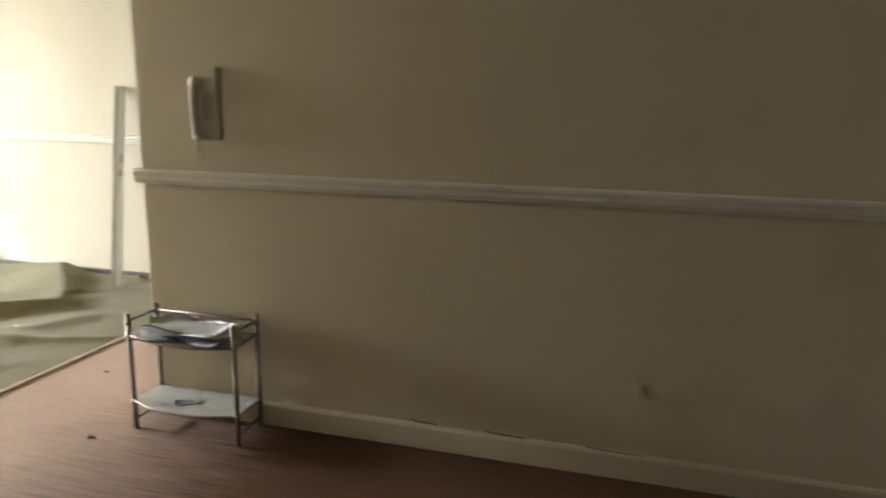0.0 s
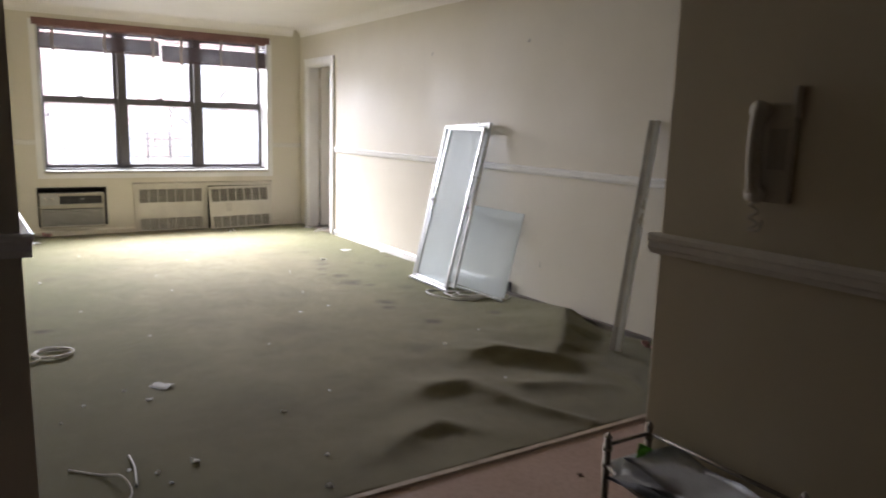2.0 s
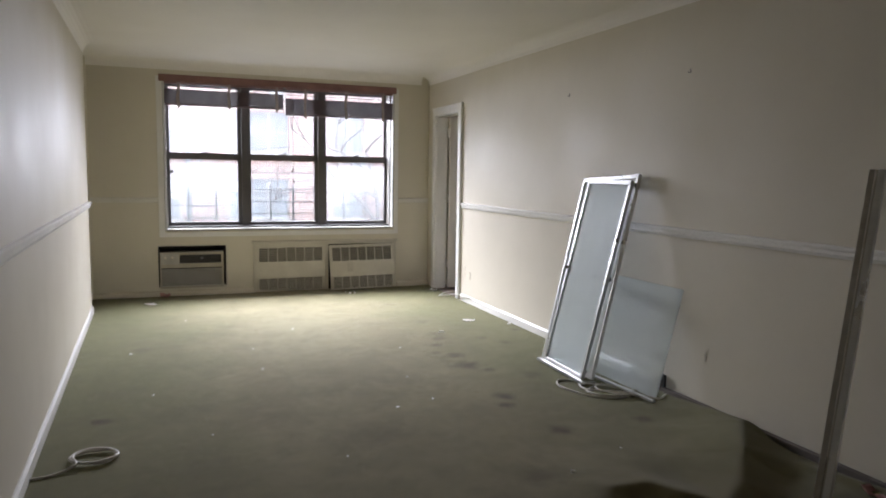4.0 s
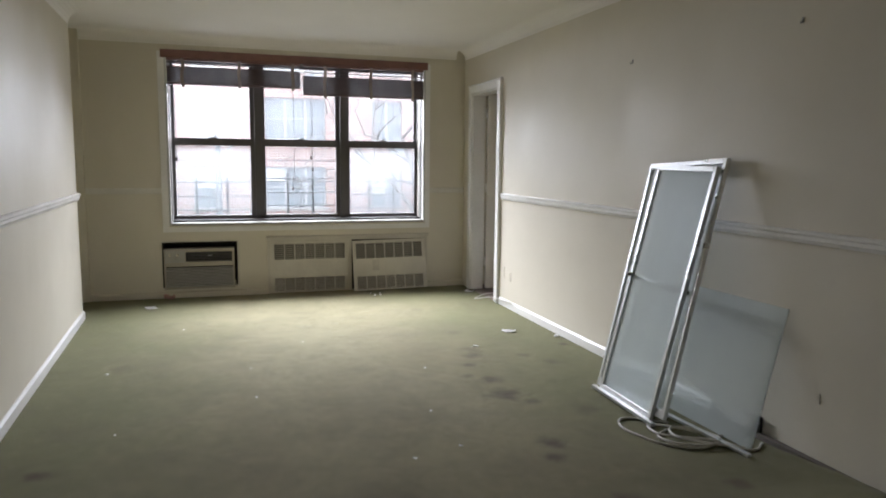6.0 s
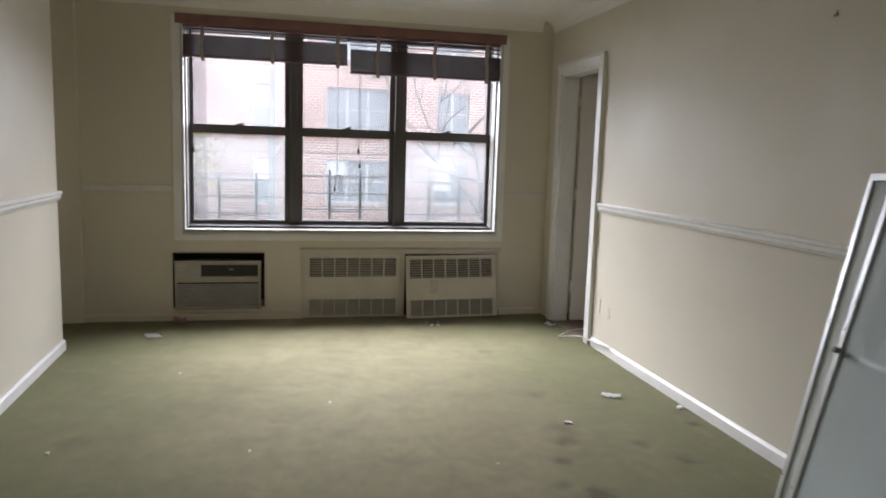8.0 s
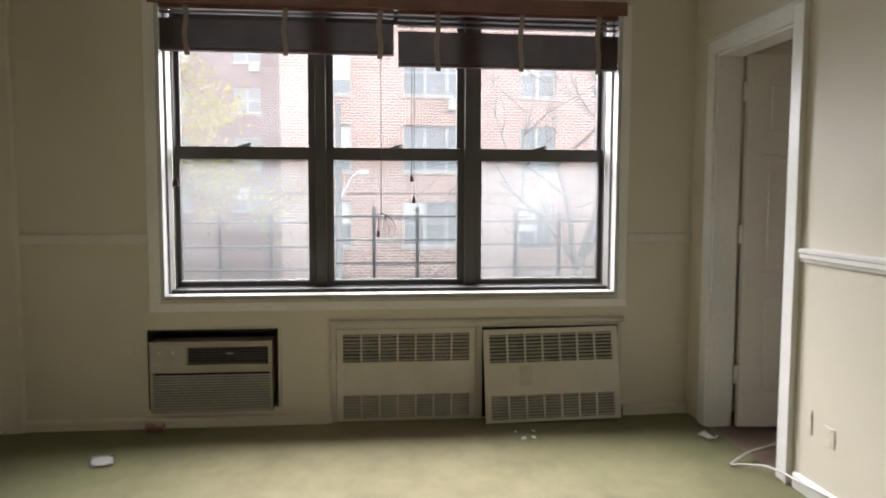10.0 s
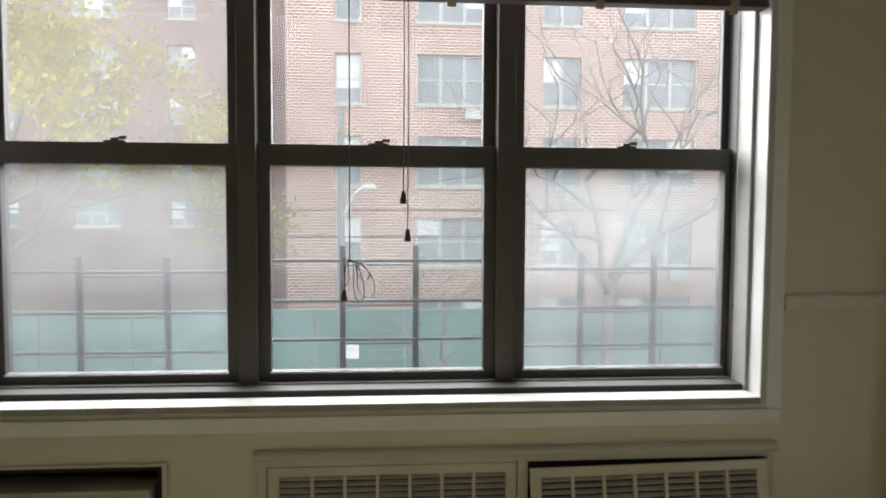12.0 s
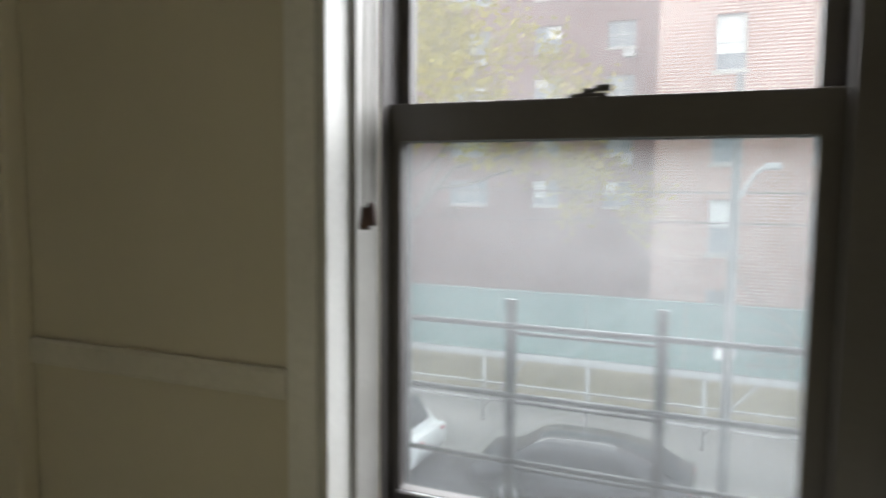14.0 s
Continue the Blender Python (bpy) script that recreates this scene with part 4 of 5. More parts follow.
# ---- doorway and door ----
door = thing("door_1", "white six-panel door standing open into the next room", "door", (-9.262, RY + 0.135, 0), kind="structure")


def door_leaf():
    """Leaf in its own frame: along +x from the hinge, faces to -y and +y."""
    bm = bmesh.new()
    W, H, T = 0.65, 2.03, 0.036
    stiles = [((0, 0, 0), (0.10, T, H)), ((W - 0.10, 0, 0), (W, T, H)), ((0.27, 0, 0.0), (0.36, T, H))]
    rails = [(0.0, 0.20), (0.74, 0.86), (1.50, 1.60), (1.90, H)]
    for lo, hi in stiles:
        box(lo, hi, 0.0, bm)
    for a, b in ((0.10, 0.27), (0.36, W - 0.10)):
        for z0, z1 in rails:
            box((a, 0, z0), (b, T, z1), 0.0, bm)
        for (_, z0), (z1, _) in zip(rails, rails[1:]):
            box((a, 0.010, z0), (b, T - 0.010, z1), 0.0, bm)
            box((a + 0.03, 0.004, z0 + 0.03), (b - 0.03, T - 0.004, z1 - 0.03), 0.005, bm)
    return bm


_leaf = part("leaf", door_leaf(), DOORP, door)
_leaf.matrix_parent_inverse = Matrix.Identity(4)
_leaf.matrix_local = Matrix.Translation((0.022, 0.012, 0.012)) @ Matrix.Rotation(radians(84), 4, "Z")
for hz in (0.25, 1.03, 1.80):
    part("hinge", tube([(0.006, 0.004, hz), (0.006, 0.004, hz + 0.10)], 0.012, 8), TRIM, door, "", True)
structure("door_jamb", boxes(((DX0 - 0.001, RY - 0.004, 0), (DX0 + 0.018, RY + 0.134, DZ)), ((DX1 - 0.018, RY - 0.004, 0), (DX1 + 0.001, RY + 0.134, DZ)),
                             ((DX0 + 0.018, RY - 0.004, DZ - 0.018), (DX1 - 0.018, RY + 0.134, DZ + 0.001)), bevel=0.002), TRIM, "painted wooden door jamb", "door frame")
structure("door_casing", boxes(((DX0 - 0.075, RY - 0.022, 0), (DX0 + 0.004, RY, DZ + 0.07)), ((DX1 - 0.004, RY - 0.022, 0), (DX1 + 0.075, RY, DZ + 0.07)),
                               ((DX0 + 0.004, RY - 0.022, DZ - 0.004), (DX1 - 0.004, RY, DZ + 0.07)), bevel=0.004), TRIM, "white painted door casing", "door frame")
structure("door_backband", boxes(((DX1 + 0.075, RY - 0.030, 0), (DX1 + 0.088, RY, DZ + 0.083)), ((DX0 - 0.088, RY - 0.030, DZ + 0.07), (DX1 + 0.075, RY, DZ + 0.083)), bevel=0.003), TRIM, "raised outer edge of the door casing", "door frame")


# ---- shower doors, glass sheet and track leaning on the wall ----
def leaning(bl, br, lean, height):
    """The pose of a flat panel: x along its foot, z up its face, y away from the room."""
    a, b = Vector(bl), Vector(br)
    x = (b - a).normalized()
    up = Vector((0, math.sin(lean), math.cos(lean)))
    up = (up - x * up.dot(x)).normalized()
    y = up.cross(x)
    return Matrix.Translation(a) @ Matrix((x, y, up)).transposed().to_4x4()


def shower_door(m, W, H, label, bar=True, rail=0.03):
    root = thing("shower_door", label, "shower door", group="old shower doors")

    def p(name, bm, mt, lab="", smooth=False):
        return part(name, bm, mt, root, lab, smooth)
    s = 0.024
    p("stile", box((0, -0.012, 0), (s, 0.012, H), 0.003), ALU)
    p("stile", box((W - s, -0.012, 0), (W, 0.012, H), 0.003), ALU)
    p("top_rail", box((s, -0.013, H - rail), (W - s, 0.013, H), 0.003), ALU)
    p("bottom_rail", box((s, -0.013, 0), (W - s, 0.013, 0.045), 0.003), ALU)
    p("pane", box((s - 0.004, -0.003, 0.04), (W - s + 0.004, 0.003, H - rail + 0.004)), FROST, "frosted glass pane").visible_shadow = False
    if bar:
        zb = 0.712
        p("towel_bar", tube([(s * 0.5, 0.022, zb), (W - s * 0.5, 0.022, zb)], 0.016, 10), TRIM, "pale towel bar seen through the glass", True)
        for k in (s * 0.5, W - s * 0.5):
            p("bracket", tube([(k, 0.010, zb), (k, 0.044, zb)], 0.010, 8), ALUDULL, "", True)
        p("pull", tube([(s * 0.5, -0.010, zb + 0.01), (s * 0.5, -0.030, zb + 0.01)], 0.012, 10), ALUDULL, "", True)
    root.matrix_world = m
    return root


LEAN = math.atan2(0.335, 1.36)
shower_door(leaning((-5.965, 4.030, 0.004), (-5.262, 3.980, 0.004), LEAN + 0.008, 1.4) @ Matrix.Rotation(radians(-3.1), 4, "Y"), 0.745, 1.395, "tall frosted shower door in an aluminium frame, leaning on the wall", False)
shower_door(leaning((-5.862, 3.985, 0.004), (-5.300, 3.960, 0.004), LEAN, 1.4), 0.555, 1.385, "narrower frosted shower door leaning in front, with a towel bar")
tagged(part("shower_curb_rail", box((-5.905, 3.935, 0.004), (-5.24, 3.962, 0.022), 0.003), ALU), "aluminium bottom track lying at the foot of the doors", "shower track")
bpy.data.objects["shower_curb_rail"].matrix_world = Matrix.Translation((-5.6, 3.95, 0)) @ Matrix.Rotation(radians(-2.6), 4, "Z") @ Matrix.Translation((5.6, -3.95, 0.006))

_sheet = tagged(part("glass_sheet", box((0, -0.003, 0), (0.72, 0.003, 0.70), 0.0015), FROST), "loose unframed sheet of frosted glass leaning on the wall", "glass sheet")
_sheet.visible_shadow = False
_sheet.matrix_world = leaning((-5.565, 4.19, 0.006), (-4.848, 4.205, 0.006), math.atan2(0.17, 0.67), 0.7)
tagged(part("loose_track", box((-5.50, -0.012, 0.006), (-4.76, 0.012, 0.022), 0.003), ALU), "short white aluminium track lying on the carpet", "shower track")
bpy.data.objects["loose_track"].matrix_world = Matrix.Translation((-5.13, 4.10, 0.012)) @ Matrix.Rotation(radians(4), 4, "Z") @ Matrix.Translation((5.13, 0, 0))


def track_pole():
    """Shower track of two parallel aluminium strips, leaning on the wall in the corner of the rucked carpet."""
    root = thing("shower_track", "tall aluminium shower track leaning on the wall", "shower track")
    # darker metal here puts the shadow of this side into the colour
    part("channel", boxes(((-0.030, -0.014, 0), (-0.006, -0.004, 1.46)), ((-0.030, -0.004, 0), (-0.024, 0.022, 1.46)), ((-0.006, 0.006, 0), (0.012, 0.012, 1.46)), bevel=0.0012), POLE, root, "grooved side, darker as in shadow")
    part("lip", boxes(((0.006, -0.016, 0), (0.034, -0.010, 1.46)), ((0.028, -0.010, 0), (0.034, 0.022, 1.46)), bevel=0.0012), ALU, root, "brighter outer lip")
    a, b = Vector((-3.445, 3.985, 0.02)), Vector((-3.592, 4.352, 1.40))
    z = (b - a).normalized()
    x = Vector((1, 0.45, 0))
    x = (x - z * x.dot(z)).normalized()
    root.matrix_world = Matrix.Translation(a) @ Matrix((x, z.cross(x), z)).transposed().to_4x4()


track_pole()


# ---- side table in the hall ----
def side_table():
    root = thing("side_table", "small two-tier side table with tarnished chrome posts and glass shelves", "side table", (-1.595, 2.32, 0))
    inv = Matrix.Translation(root.location).inverted()
    P = {"fl": (-1.835, 2.236), "bl": (-1.830, 2.404), "br": (-1.345, 2.404), "fr": (-1.340, 2.226)}

    def p(name, bm, mt, lab="", smooth=False):
        part(name, bm, mt, root, lab, smooth).matrix_parent_inverse = inv
    for x, y in P.values():
        p("post", tube([(x, y, -0.004), (x, y, 0.488)], 0.0105, 12), CHROME, "", True)
        p("finial", tube([(x, y, 0.488), (x, y, 0.494), (x, y, 0.502)], 0.012, 12, taper=0.004), CHROME, "", True)
        for z in (0.405, 0.455, 0.118):
            p("collar", tube([(x, y, z - 0.008), (x, y, z + 0.008)], 0.0135, 12), CHROME, "", True)
    for a, b in (("fl", "bl"), ("bl", "br"), ("br", "fr")):
        p("top_rail", tube([(*P[a], 0.465), (*P[b], 0.465)], 0.006, 8), CHROME, "", True)
    for z in (0.405, 0.118):
        for a, b in (("fl", "bl"), ("bl", "br"), ("br", "fr")):
            p("shelf_rail", tube([(*P[a], z), (*P[b], z)], 0.006, 8), CHROME, "", True)
        front = curve_pts([(*P["fl"], z), (-1.72, 2.190, z), (-1.59, 2.175, z), (-1.46, 2.183, z), (*P["fr"], z)], 5)
        p("front_rail", tube(front, 0.0065, 8), CHROME, "bowed front rail", True)
        bm = bmesh.new()
        rim = [Vector((*P["br"], z)), Vector((*P["bl"], z)), *front]
        lo, hi = [bm.verts.new(v + Vector((0, 0, 0.001))) for v in rim], [bm.verts.new(v + Vector((0, 0, 0.007))) for v in rim]
        bm.faces.new(lo[::-1]), bm.faces.new(hi)
        for i in range(len(rim)):
            bm.faces.new((lo[i], lo[(i + 1) % len(rim)], hi[(i + 1) % len(rim)], hi[i]))
        p("shelf", bm, SHELFGLASS, "bowed frosted glass shelf")
    for a, b in (("fl", "bl"), ("br", "fr")):
        p("foot_rail", tube([(*P[a], 0.04), (*P[b], 0.04)], 0.006, 8), CHROME, "", True)
    ym = 2.32
    p("stretcher", tube([(-1.832, ym, 0.04), (-1.342, ym, 0.04)], 0.006, 8), CHROME, "", True)


side_table()


def sheet_of_paper(name, x, y, z, w, h, rz, curl, material, label, category="paper", group=""):
    bm = bmesh.new()
    n = 7
    grid = []
    for i in range(n):
        row = []
        for j in range(n):
            u, v = (i / (n - 1) - 0.5), (j / (n - 1) - 0.5)
            e = 1 + 0.08 * noise.noise((u * 3 + x, v * 3 + y, 1))
            row.append(bm.verts.new((u * w * e, v * h * e, curl * (abs(u) ** 2 * 3 + 0.9 * noise.noise((u * 2.5 + x * 3, v * 2.5, y)) + 0.5 * noise.noise((u * 7 + x, v * 7, y))) + 0.5 * curl)))
        grid.append(row)
    for a, b in zip(grid, grid[1:]):
        for j in range(n - 1):
            bm.faces.new((a[j], b[j], b[j + 1], a[j + 1]))
    low = min(v.co.z for v in bm.verts)
    for v in bm.verts:
        v.co.z -= low
    bmesh.ops.solidify(bm, geom=bm.faces[:], thickness=-0.0012)
    ob = tagged(part(name, bm, material, None, "", True), label, category, group)
    ob.matrix_world = Matrix.Translation((x, y, z)) @ Matrix.Rotation(radians(rz), 4, "Z")
    return ob


SHELFZ = 0.4125
for i, (x, y, w, h, rz, c, mt) in enumerate(((-1.63, 2.28, 0.30, 0.20, 12, 0.006, PAPERGREY), (-1.52, 2.27, 0.28, 0.18, -14, 0.006, PAPERGREY), (-1.66, 2.27, 0.22, 0.15, 30, 0.01, PAPER),
                                             (-1.50, 2.30, 0.24, 0.17, -4, 0.008, PAPERGREY), (-1.58, 2.30, 0.34, 0.20, -8, 0.016, PAPER))):
    sheet_of_paper("newspaper", x, y, SHELFZ + 0.007 * i, w, h, rz, c, mt, "crumpled sheet in a heap of old papers on the table", "paper", "papers on the table")
sheet_of_paper("paper_scrap", -1.60, 2.27, 0.1255, 0.10, 0.05, 25, 0.004, SHELFDUST, "grey scrap of paper on the lower shelf")
sheet_of_paper("green_packet", -1.765, 2.372, 0.4125, 0.10, 0.045, 10, 0.03, GREEN, "bright green plastic packet behind the papers", "packet")
bpy.data.objects["green_packet"].rotation_euler.x = radians(55)


# ---- wall telephone ----
def telephone():
    x, y, z = -1.530, NY, 1.302
    root = thing("wall_telephone", "old ivory intercom handset mounted on the wall", "telephone", (x, y, z))

    def p(name, bm, mt, lab="", smooth=False):
        return part(name, bm, mt, root, lab, smooth)
    p("base_plate", box((-0.045, -0.016, -0.112), (0.046, 0.0, 0.132), 0.006), INTERCOM)
    # added panel in darker plastic, for the shade on the plate
    p("shade_panel", box((-0.016, -0.019, -0.03), (0.030, -0.016, 0.07), 0.001), INTERCOMDARK, "grey panel added as shade on the front")
    h = curve_pts([(-0.040, -0.032, 0.115), (-0.042, -0.037, 0.06), (-0.040, -0.038, -0.02), (-0.036, -0.034, -0.09)], 5)
    p("handset", tube(h, 0.018, 12), INTERCOM, "curved ivory handset", True)
    p("earpiece", tube([(-0.040, -0.018, 0.112), (-0.040, -0.042, 0.116)], 0.023, 14), INTERCOM, "", True)
    p("mouthpiece", tube([(-0.034, -0.018, -0.095), (-0.036, -0.042, -0.090)], 0.022, 14), INTERCOM, "", True)
    p("hook", box((0.036, -0.022, 0.095), (0.052, 0.0, 0.172), 0.005), INTERCOM)
    cord = [(-0.035 + 0.012 * math.sin(k * 0.9), -0.025 + 0.006 * math.cos(k * 0.9), -0.10 - 0.0045 * k) for k in range(20)]
    cord += [(-0.02 + 0.001 * k, -0.02, -0.186 + 0.004 * k) for k in range(8)]
    p("coiled_cord", tube(cord, 0.004, 6), INTERCOM, "dangling cord", True)


telephone()


# ---- sockets, hooks and marks on the walls ----
def socket(x, y, z, side, label, axis="y", w=0.072, h=0.115, paint=TRIM):
    """A cover plate with two outlets; side: the way out of the wall."""
    root = thing("wall_socket", label, "socket", (x, y, z), "sockets")
    if axis == "y":
        part("plate", box((-w / 2, min(0, side * 0.004), -h / 2), (w / 2, max(0, side * 0.004), h / 2), 0.002), paint, root)
        for dz in (-0.024, 0.024):
            part("outlet", box((-0.013, min(side * 0.004, side * 0.006), dz - 0.014), (0.013, max(side * 0.004, side * 0.006), dz + 0.014), 0.001), paint, root)
    else:
        part("plate", box((0, -w / 2, -h / 2), (0.007, w / 2, h / 2), 0.002), paint, root)
        for dz in (-0.024, 0.024):
            part("outlet", box((0.007, -0.013, dz - 0.014), (0.010, 0.013, dz + 0.014), 0.001), paint, root)


socket(-8.238, RY, 0.300, -1, "painted-over double socket on the long wall", w=0.065, h=0.085, paint=WALL)
socket(-8.372, RY, 0.325, -1, "painted-over plate beside the door", w=0.034, h=0.11, paint=WALL)
socket(-6.71, 0.727, 0.325, 1, "painted-over socket on the long wall", w=0.06, h=0.10, paint=TRIMDULL)
socket(WX, 1.19, 0.42, 1, "painted-over socket beside the air conditioner", "x", paint=WALL)
tagged(part("socket_box", box((-5.025, RY - 0.03, 0.03), (-4.965, RY - 0.014, 0.11), 0.004), DARK), "dark open socket box low on the wall", "socket")
for hx, hz in ((-6.305, 2.008), (-4.9, 2.02)):
    hook = thing("picture_hook", "small brass picture hook nailed to the wall", "hook", (hx, RY, hz), "picture hooks")
    part("plate", box((-0.005, -0.003, -0.010), (0.005, 0, 0.014), 0.001), ALUDULL, hook)
    part("hook", tube(curve_pts([(0, -0.003, 0.0), (0, -0.007, -0.010), (0, -0.014, -0.011), (0, -0.016, -0.003)], 4), 0.002, 6), ALUDULL, hook, "", True)
tagged(part("wall_bump", box((0.168, NY - 0.012, 0.322), (0.198, NY, 0.372), 0.004), HALLWALL), "painted-over fitting low on the hall wall", "fitting")

tagged(part("wall_scuff", tube(curve_pts([(-4.645, RY - 0.001, 0.335), (-4.640, RY - 0.002, 0.305), (-4.644, RY - 0.001, 0.285)], 4), 0.0018, 5), BARK, None, "", True), "short dark upright scratch on the long wall", "scratch")
for x0, x1, z in ((-0.685, -0.57, 0.112), (-0.38, -0.22, 0.108), (0.005, 0.21, 0.104)):
    bm = tube(curve_pts([(x0, NY - 0.004, z + 0.008), (x0 + 0.02, NY - 0.006, z), (x1, NY - 0.004, z - 0.006)], 4), 0.0026, 5)
    tagged(part("wall_crack", bm, BARK, None, "", True), "dark crack above the scuffed baseboard", "crack", "cracks above the baseboard")


# ---- cables and litter on the carpet ----
def cable(name, ctrl, r, label, material=CABLE):
    pts = [(x, y, max(z, 0) + carpet_height(x, y) + r) for x, y, z in ctrl]
    return tagged(part(name, tube(curve_pts(pts, 6), r, 7), material, None, "", True), label, "cable")


coil = []
for k in range(30):
    a = k * 0.62
    coil.append((-4.955 + (0.085 + 0.006 * math.sin(k)) * math.cos(a), 1.055 + (0.10 + 0.008 * math.cos(k * 1.7)) * math.sin(a), 0.002 + 0.0004 * k))
coil += [(-4.86, 0.98, 0.01), (-4.80, 0.90, 0.0), (-4.78, 0.80, 0.0), (-4.80, 0.765, 0.02)]
cable("coiled_cable", coil, 0.0065, "coil of thin white cable on the carpet by the wall")
cable("white_cable", [(-8.13, 4.366, 0.068), (-8.26, 4.362, 0.058), (-8.38, 4.352, 0.050), (-8.50, 4.345, 0.045), (-8.60, 4.325, 0.034), (-8.68, 4.265, 0.014), (-8.712, 4.225, 0.004),
                      (-8.735, 4.262, 0.018), (-8.79, 4.36, 0.032), (-8.88, 4.50, 0.022), (-8.97, 4.60, 0.0)], 0.0055, "thin white cable looping out of the doorway over the baseboard")
cable("loose_cable", [(-5.28, 4.05, 0.0), (-5.40, 3.86, 0.0), (-5.30, 3.78, 0.0), (-5.15, 3.80, 0.0), (-5.02, 3.86, 0.0), (-4.93, 4.00, 0.0), (-5.00, 4.13, 0.01), (-5.15, 4.02, 0.02),
                      (-5.28, 3.93, 0.0), (-5.12, 3.90, 0.01), (-4.96, 4.08, 0.02), (-4.88, 4.20, 0.0), (-4.98, 4.28, 0.0), (-5.05, 4.18, 0.0)], 0.006, "tangled white cable at the foot of the shower doors")
cable("loose_cable", [(-5.20, 3.99, 0.0), (-5.12, 3.88, 0.004), (-5.00, 3.90, 0.012), (-4.92, 4.02, 0.016), (-4.98, 4.14, 0.012), (-5.12, 4.10, 0.016), (-5.16, 3.98, 0.022), (-5.04, 3.94, 0.022),
                      (-4.90, 4.08, 0.016), (-4.84, 4.22, 0.0), (-4.90, 4.32, 0.0)], 0.006, "second loose end of the tangled white cable")
cable("bent_wire", [(-3.40, 0.98, 0.0), (-3.30, 1.08, 0.0), (-3.22, 1.14, 0.02), (-3.12, 1.16, 0.0), (-3.02, 1.12, 0.0)], 0.004, "bent piece of white wire on the carpet")
cable("bent_wire", [(-3.42, 1.20, 0.0), (-3.30, 1.20, 0.004), (-3.15, 1.18, 0.0)], 0.005, "straight piece of white wire on the carpet")
sheet_of_paper("paper_scrap", -9.04, 1.23, 0.004, 0.15, 0.10, 20, 0.012, PAPER, "torn white paper lying on the carpet by the window")
sheet_of_paper("paper_scrap", -4.156, 1.478, 0.004, 0.10, 0.075, 40, 0.010, PAPER, "torn off-white scrap on the carpet")
sheet_of_paper("paper_scrap", -7.385, 4.027, 0.004, 0.11, 0.06, 60, 0.010, PAPER, "small torn white paper near the long wall")
sheet_of_paper("paper_scrap", -9.10, 4.30, 0.004, 0.10, 0.05, 15, 0.016, PAPER, "crumpled white paper at the doorway")
sheet_of_paper("red_scrap", -9.44, 1.36, 0.004, 0.05, 0.10, 15, 0.03, RED, "faded red scrap below the air conditioner", "scrap")
sheet_of_paper("red_scrap", -3.40, 4.26, carpet_height(-3.40, 4.26), 0.12, 0.05, 15, 0.03, RED, "faded red scrap on the rucked carpet", "scrap")


def chip(x, y, s):
    bm = bmesh.new()
    bmesh.ops.create_icosphere(bm, subdivisions=1, radius=s)
    for v in bm.verts:
        v.co.z = v.co.z * 0.4
        v.co += Vector([random.uniform(-0.35, 0.35) * s for _ in range(3)])
    ob = tagged(part("plaster_chip", bm, PAPER), "small white chip of plaster on the carpet", "debris", "plaster chips")
    ob.location = (x, y, carpet_height(x, y) + 0.3 * s)


for x, y, s in ((-9.30, 3.30, 0.010), (-9.30, 3.40, 0.012), (-9.18, 3.32, 0.016), (-9.20, 3.38, 0.014), (-3.56, 1.90, 0.012), (-4.07, 1.11, 0.008), (-4.0, 1.39, 0.016), (-4.18, 1.305, 0.008), (-4.02, 3.11, 0.011), (-5.22, 2.65, 0.010), (-7.0, 1.125, 0.010),
                (-8.13, 1.535, 0.008), (-7.03, 3.615, 0.022), (-4.23, 3.52, 0.009), (-3.22, 1.27, 0.012), (-3.25, 1.42, 0.022), (-3.12, 1.30, 0.011), (-3.3, 1.18, 0.010), (-3.9, 1.0, 0.007),
                (-6.3, 2.0, 0.006), (-5.8, 2.9, 0.007), (-5.3, 2.9, 0.008), (-7.5, 2.4, 0.006), (-6.6, 3.1, 0.007), (-4.6, 2.2, 0.006), (-7.15, 4.33, 0.02), (-3.7, 2.2, 0.009), (-3.05, 1.9, 0.01),
                (-2.8, 1.8, 0.014), (-2.76, 1.62, 0.012), (-3.4, 3.1, 0.01), (-6.9, 2.0, 0.006), (-5.9, 1.3, 0.008), (-5.1, 1.6, 0.006)):
    chip(x, y, s)
for x, y, s in ((-2.35, 2.0, 0.012), (-2.2, 1.4, 0.01), (-1.95, 2.1, 0.013), (-2.4, 2.7, 0.012), (-1.5, 1.7, 0.01), (-2.0, 1.2, 0.009)):
    bm = bmesh.new()
    bmesh.ops.create_icosphere(bm, subdivisions=1, radius=s)
    for v in bm.verts:
        v.co.z *= 0.3
        v.co += Vector([random.uniform(-0.3, 0.3) * s for _ in range(3)])
    ob = tagged(part("dirt_crumb", bm, DIRT), "dark crumb of dirt on the hall floor", "debris", "dirt crumbs")
    ob.location = (x, y, 0.2 * s - 0.004)


# ---- the street beyond the window ----
GZ = -5.3
structure("ground", box((-400, -400, GZ - 0.5), (-9.93, 400, GZ - 0.12)), GROUNDM, "city ground reaching to the horizon", "ground")
structure("road", box((-24.5, -120, GZ - 0.12), (-16.0, 120, GZ)), ASPHALT, "grey asphalt street", "road")
structure("pavement", boxes(((-31.95, -120, GZ - 0.12), (-24.65, 120, GZ + 0.14)), bevel=0.01), CONCRETE, "concrete pavement on the far side", "pavement")
structure("kerb", box((-24.65, -120, GZ - 0.12), (-24.5, 120, GZ + 0.15), 0.01), STONE, "stone kerb", "kerb")
structure("near_pavement", box((-16.0, -120, GZ - 0.12), (-11.5, 120, GZ + 0.14)), CONCRETE, "concrete pavement below the window", "pavement")


